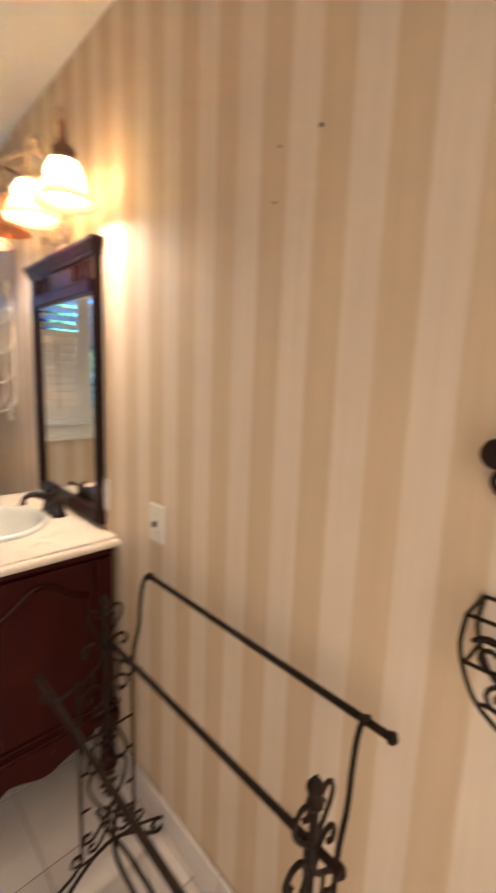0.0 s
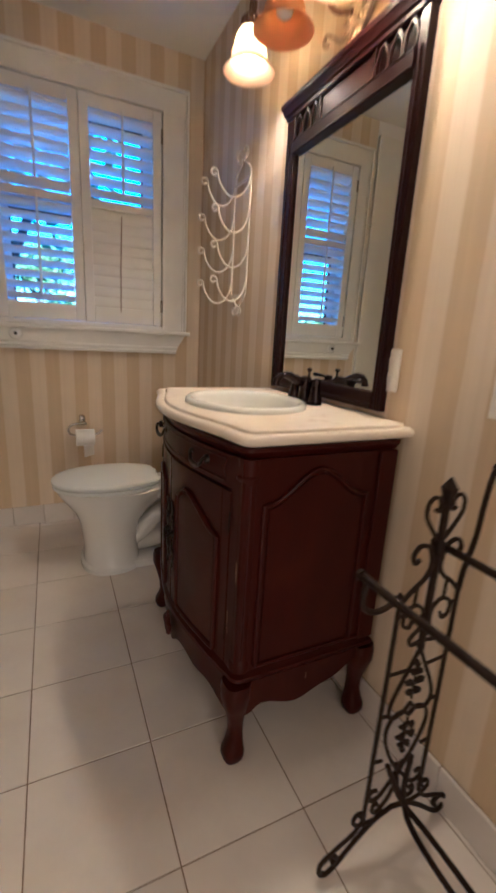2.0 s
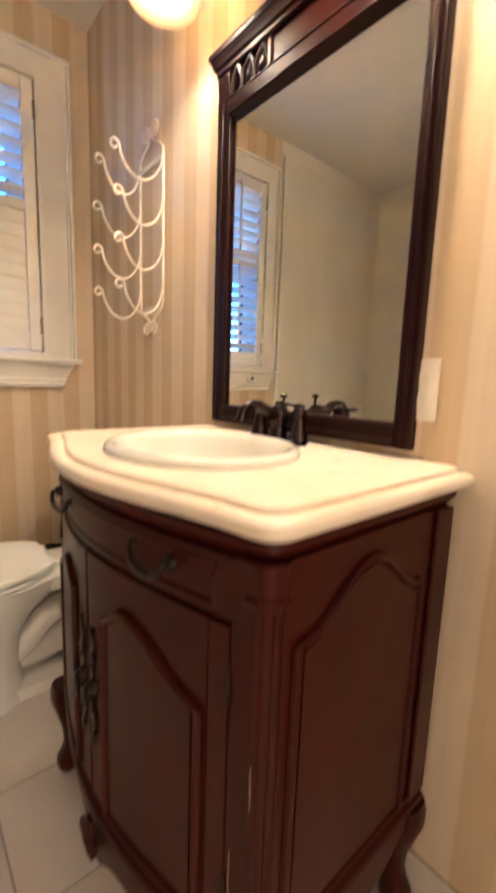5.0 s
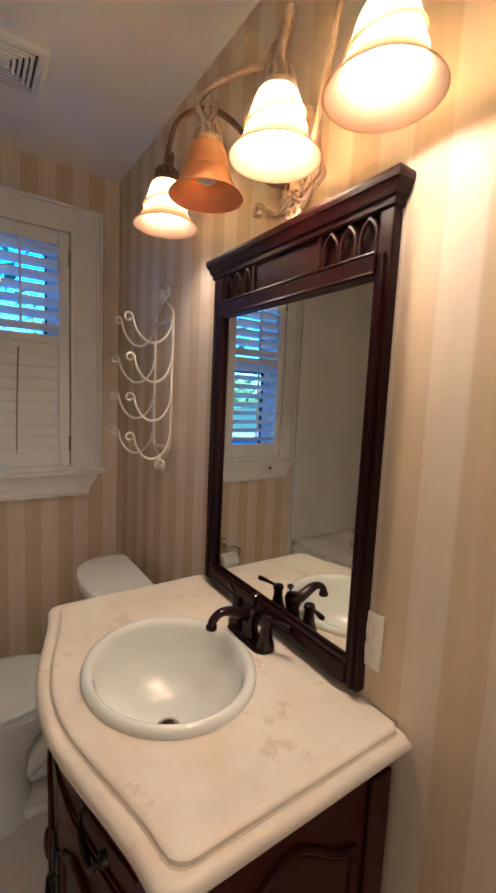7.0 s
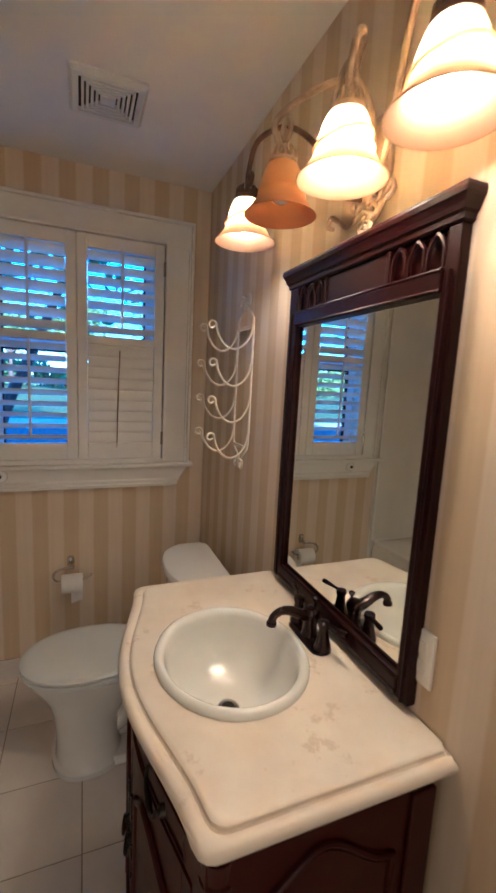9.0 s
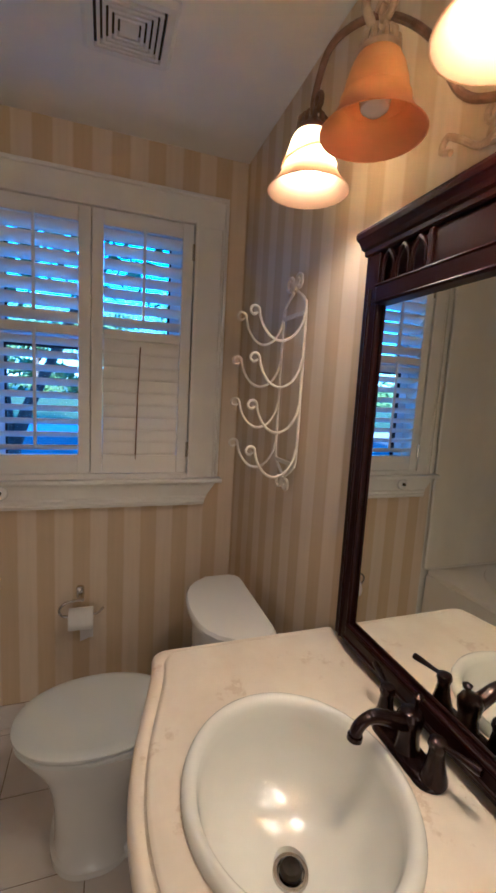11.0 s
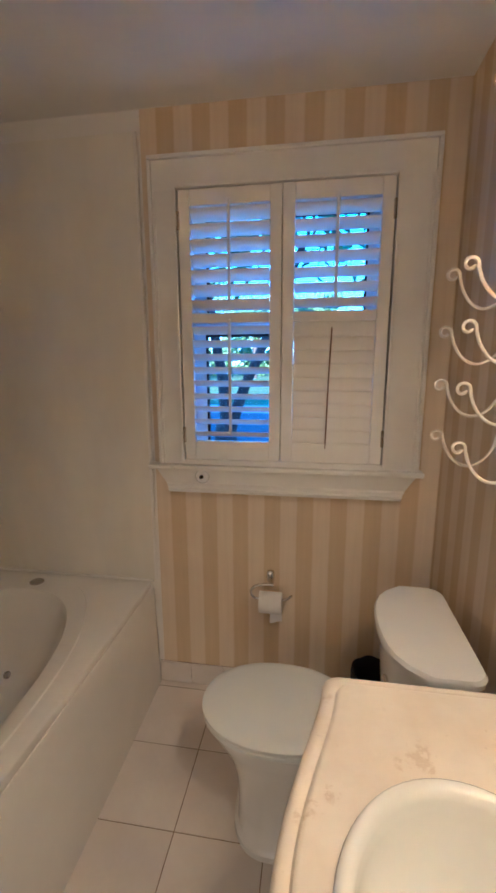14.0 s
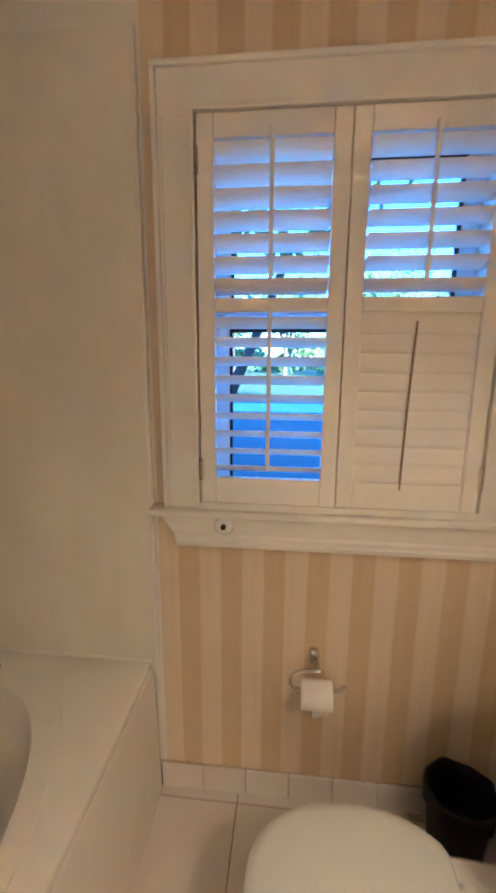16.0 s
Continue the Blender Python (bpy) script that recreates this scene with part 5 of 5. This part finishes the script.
# ---- iron wall holder near the entrance ----
hb = thing("wall_basket", (0.66, 0.0, 1.06), "dark wrought iron wall basket with scrolled wire sides", "basket")
for x in (0.600, 0.674):
    for z, hw in ((1.205, 0.085), (1.135, 0.080), (1.085, 0.055)):
        part("hoop", tube([(x, 0.008 - hw, z), (x, 0.008 + hw, z)], 0.003, 7), IRON, hb)
for s in (-1, 1):
    for z, hw in ((1.205, 0.085), (1.135, 0.080)):
        part("hoop", tube([(0.600, 0.008 + s * hw, z), (0.674, 0.008 + s * hw, z)], 0.003, 7), IRON, hb)
    for x in (0.600, 0.674):
        part("wire", tube(curve([(x, 0.008 + s * 0.085, 1.205), (x, 0.008 + s * 0.088, 1.15), (x, 0.008 + s * 0.065, 1.09), (x, 0.008 + s * 0.03, 1.06)], 5), 0.0035, 7), IRON, hb, smooth=True)
    part("scroll", tube(spiral((0.600, 0.008 + s * 0.048, 1.155), (0, s, 0), W, 0.030, 0.008, 30, 1.3, 20), 0.0035, 7), IRON, hb, smooth=True)
    part("scroll", tube(spiral((0.600, 0.008 + s * 0.030, 1.100), (0, s, 0), W, 0.022, 0.006, 80, -1.3, 18), 0.0035, 7), IRON, hb, smooth=True)
part("bracket", tube([(0.674, 0.008, 1.06), (0.674, 0.008, 1.40)], 0.005, 8), IRON, hb)
for s in (-1, 1):
    part("scroll", tube(spiral((0.668, 0.008 + s * 0.072, 1.385), (0, s, 0), W, 0.026, 0.008, 180, 1.3, 18), 0.005, 7), IRON, hb, smooth=True)
    part("knob", tube([(0.676, 0.008 + s * 0.084, 1.425), (0.640, 0.008 + s * 0.084, 1.425), (0.632, 0.008 + s * 0.084, 1.425)], [0.012, 0.022, 0.012], 14), IRON, hb, smooth=True)

# ---- outside ----
GZ = -0.55
structure("ground", box((-400, -400, GZ - 0.3), (400, 800, GZ)), GRASS, "green lawn stretching to distant trees", "lawn")
structure("road", box((-60, 5.0, GZ + 0.002), (60, 19.5, GZ + 0.02)), ASPHALT, "grey asphalt street beyond the window", "road")
structure("pavement", box((-60, 19.55, GZ + 0.002), (60, 23.0, GZ + 0.035), 0.01), DRIVE, "pale concrete drive across the street", "pavement")


# unseen house mass, added so its shadow keeps sun off the near ground
bm = box((-7.0, -9.0, 2.756), (6.0, NORTH + 0.14, 5.6))
box((-7.0, -9.0, GZ), (WEST - 0.125, NORTH + 0.139, 2.755), bm=bm)
box((EAST + 0.125, -9.0, GZ), (6.0, NORTH + 0.139, 2.755), bm=bm)
loft([[(-7.3, -9.3, 5.605), (-7.3, NORTH + 0.5, 5.605), (6.3, NORTH + 0.5, 5.605), (6.3, -9.3, 5.605)], [(-7.3, -3.1, 8.2), (-7.3, -3.0, 8.2), (6.3, -3.0, 8.2), (6.3, -3.1, 8.2)]], bm)
structure("house_shade_mass", bm, BRICK, "unseen pale upper storey and roof, added to shade the near ground", "house")


def tree(x, y, h, r, seed, lean=0.0, crown_from=0.0, low=0.30):
    rng = random.Random(seed)
    t = thing("tree", (x, y, GZ), "leafy tree with a dark forked trunk on the lawn", "tree", "trees outside the window")
    fork = Vector((x + lean * 0.4, y, GZ + h * low))
    bm = tube(curve([(x, y, GZ - 0.05), (x + lean * 0.1, y, GZ + h * 0.12), fork], 6), [r * (1.25 - 0.5 * i / 12) for i in range(13)], 10)
    tips = []
    if low < 0.2:  # two heavy limbs from a low fork
        for a, b, k in ((-0.06, -0.48, 0.62), (0.32, 1.35, 0.56)):
            m1, m2, end = fork + Vector((a, 0.05, 0.72)), fork + Vector((a + (b - a) * 0.32, 0.1, 1.45)), fork + Vector((b, 0.2, 3.2))
            tube(curve([fork - Vector((0, 0, 0.25)), m1, m2, end], 6), [r * k * (1 - 0.025 * i) for i in range(19)], 10, bm)
            tips += [end, end + Vector((0.5, 0.2, 0.8)), end + Vector((-0.6, 0.3, 1.0)), end + Vector((0.1, -0.2, 1.9))]
    for k in range(7 if low > 0.2 else 0):
        a = k * 2.4 + rng.uniform(-0.3, 0.3)
        top = fork + Vector((math.cos(a) * h * rng.uniform(0.14, 0.3), math.sin(a) * h * rng.uniform(0.14, 0.3), h * rng.uniform(0.28, 0.58)))
        mid = fork.lerp(top, 0.5) + Vector((rng.uniform(-0.3, 0.3), rng.uniform(-0.3, 0.3), 0.3))
        tube(curve([fork - Vector((0, 0, 0.1)), mid, top], 5), [r * 0.55 * (1 - 0.085 * i) for i in range(11)], 7, bm)
        tips += [mid, top, mid.lerp(top, 0.5)]
    part("trunk", bm, BARK, t, smooth=True)
    verts, faces = [], []
    for _ in range(2600):
        c = rng.choice(tips)
        d = Vector((rng.gauss(0, 1), rng.gauss(0, 1), rng.gauss(0, 0.8))) * h * 0.085
        p = c + d
        if p.z < crown_from or (low < 0.2 and rng.random() < 0.6):
            continue
        u = Vector((rng.gauss(0, 1), rng.gauss(0, 1), rng.gauss(0, 1))).normalized()
        w = u.orthogonal().normalized()
        s = rng.uniform(0.10, 0.22) * h / 8
        n0 = len(verts)
        verts += [p - u * s, p + w * s * 0.5, p + u * s, p - w * s * 0.5]
        faces.append((n0, n0 + 1, n0 + 2, n0 + 3))
    me = bpy.data.meshes.new("crown")
    b = base_of(t)
    me.from_pydata([v - b for v in verts], [], faces)
    me.materials.append(LEAF)
    cr = new("crown", me)
    cr.parent = t


tree(-1.50, 9.0, 7.5, 0.21, 3, 0.08, 2.5, 0.132)
tree(7.5, 44.0, 12.0, 0.28, 5, 0.4)
tree(-14.0, 46.0, 13.0, 0.28, 8, 0.3)
tree(18.0, 50.0, 12.0, 0.28, 13, -0.4)
tree(-1.0, 58.0, 14.0, 0.30, 21, 0.2)
tree(-24.0, 60.0, 14.0, 0.30, 34, 0.0)
tree(27.0, 62.0, 13.0, 0.30, 55, 0.0)
tree(-9.0, 66.0, 14.0, 0.30, 89, 0.0)

# woods on the horizon
rng = random.Random(77)
verts, faces = [], []
for _ in range(9000):
    x = rng.uniform(-75, 75)
    y = 74 + rng.uniform(0, 9) + 0.004 * x * x
    top = 5.0 + 2.0 * math.sin(x * 0.31) + 1.3 * math.sin(x * 0.83 + 1)
    p = Vector((x, y, GZ + 0.2 + top * rng.random() ** 0.8))
    u = Vector((rng.gauss(0, 1), rng.gauss(0, 1), rng.gauss(0, 1))).normalized()
    w = u.orthogonal().normalized()
    s = rng.uniform(0.35, 0.8)
    n0 = len(verts)
    verts += [p - u * s, p + w * s * 0.6, p + u * s, p - w * s * 0.6]
    faces.append((n0, n0 + 1, n0 + 2, n0 + 3))
me = bpy.data.meshes.new("far_woods")
me.from_pydata(verts, [], faces)
me.materials.append(LEAF)
tagged(new("far_woods", me), "dark green belt of woods across the lawn", "woods", kind="stuff")

# ---- floor and tiles ----
PITCH_X, PITCH_Y, X0, Y0 = 0.318, 0.3235, 0.022, 1.418
floor = structure("floor", box((WEST, SOUTH, -0.15), (EAST - 0.0005, NORTH - 0.0005, -0.0022)), GROUT, "white square floor tiles with dark grout", "floor")
made = {}


def slab(w, d, h, edge):
    """A tile of that size lying on its back at the origin, with softened edges; shared by alike tiles."""
    key = (round(w, 3), round(d, 3), round(h, 3))
    if key not in made:
        bm = box((-w / 2, -d / 2, -h), (w / 2, d / 2, 0), edge, 1)
        me = bpy.data.meshes.new("tile")
        bm.to_mesh(me)
        bm.free()
        me.materials.append(TILE)
        made[key] = me
    return made[key]


gap = 0.0018
xs = [X0 + PITCH_X * k for k in range(-6, 4)]
ys = [Y0 + PITCH_Y * k for k in range(-8, 7)]
for xa in xs:
    for ya in ys:
        x0, x1 = max(xa, WEST), min(xa + PITCH_X, EAST - 0.002)
        y0, y1 = max(ya, SOUTH), min(ya + PITCH_Y, NORTH - 0.002)
        if x1 - x0 < 0.01 or y1 - y0 < 0.02 or (x1 < -0.61 and y0 > 1.1):
            continue
        ob = new("tile", slab(x1 - x0 - 2 * gap, y1 - y0 - 2 * gap, 0.012, 0.0012))
        ob.parent = floor
        ob.location = ((x0 + x1) / 2, (y0 + y1) / 2, random.uniform(-0.0003, 0.0002))
        ob.rotation_euler = (random.uniform(-0.0007, 0.0007), random.uniform(-0.0007, 0.0007), 0)


def base_tile(me, parent, at, rot):
    ob = new("tile", me)
    ob.parent, ob.location, ob.rotation_euler = parent, at, rot


bn = structure("baseboard_north", box((-0.596, NORTH - 0.004, 0.0), (EAST - 0.013, NORTH - 0.0003, 0.112)), GROUT, "row of white baseboard tiles", "baseboard")
x = -0.594
while x < EAST - 0.02:
    w = min(0.163, EAST - 0.013 - x)
    base_tile(slab(w - 0.002, 0.113, 0.010, 0.003), bn, (x + w / 2, NORTH - 0.013, 0.0575), (radians(90), 0, 0))
    x += 0.163
be = structure("baseboard_east", box((EAST - 0.004, SOUTH, 0.0), (EAST - 0.0003, NORTH - 0.014, 0.108)), GROUT, "row of white baseboard tiles", "baseboard")
y = SOUTH + 0.001
while y < NORTH - 0.03:
    w = min(0.32, NORTH - 0.014 - y)
    base_tile(slab(0.109, w - 0.002, 0.010, 0.003), be, (EAST - 0.013, y + w / 2, 0.0555), (0, radians(-90), 0))
    y += 0.32
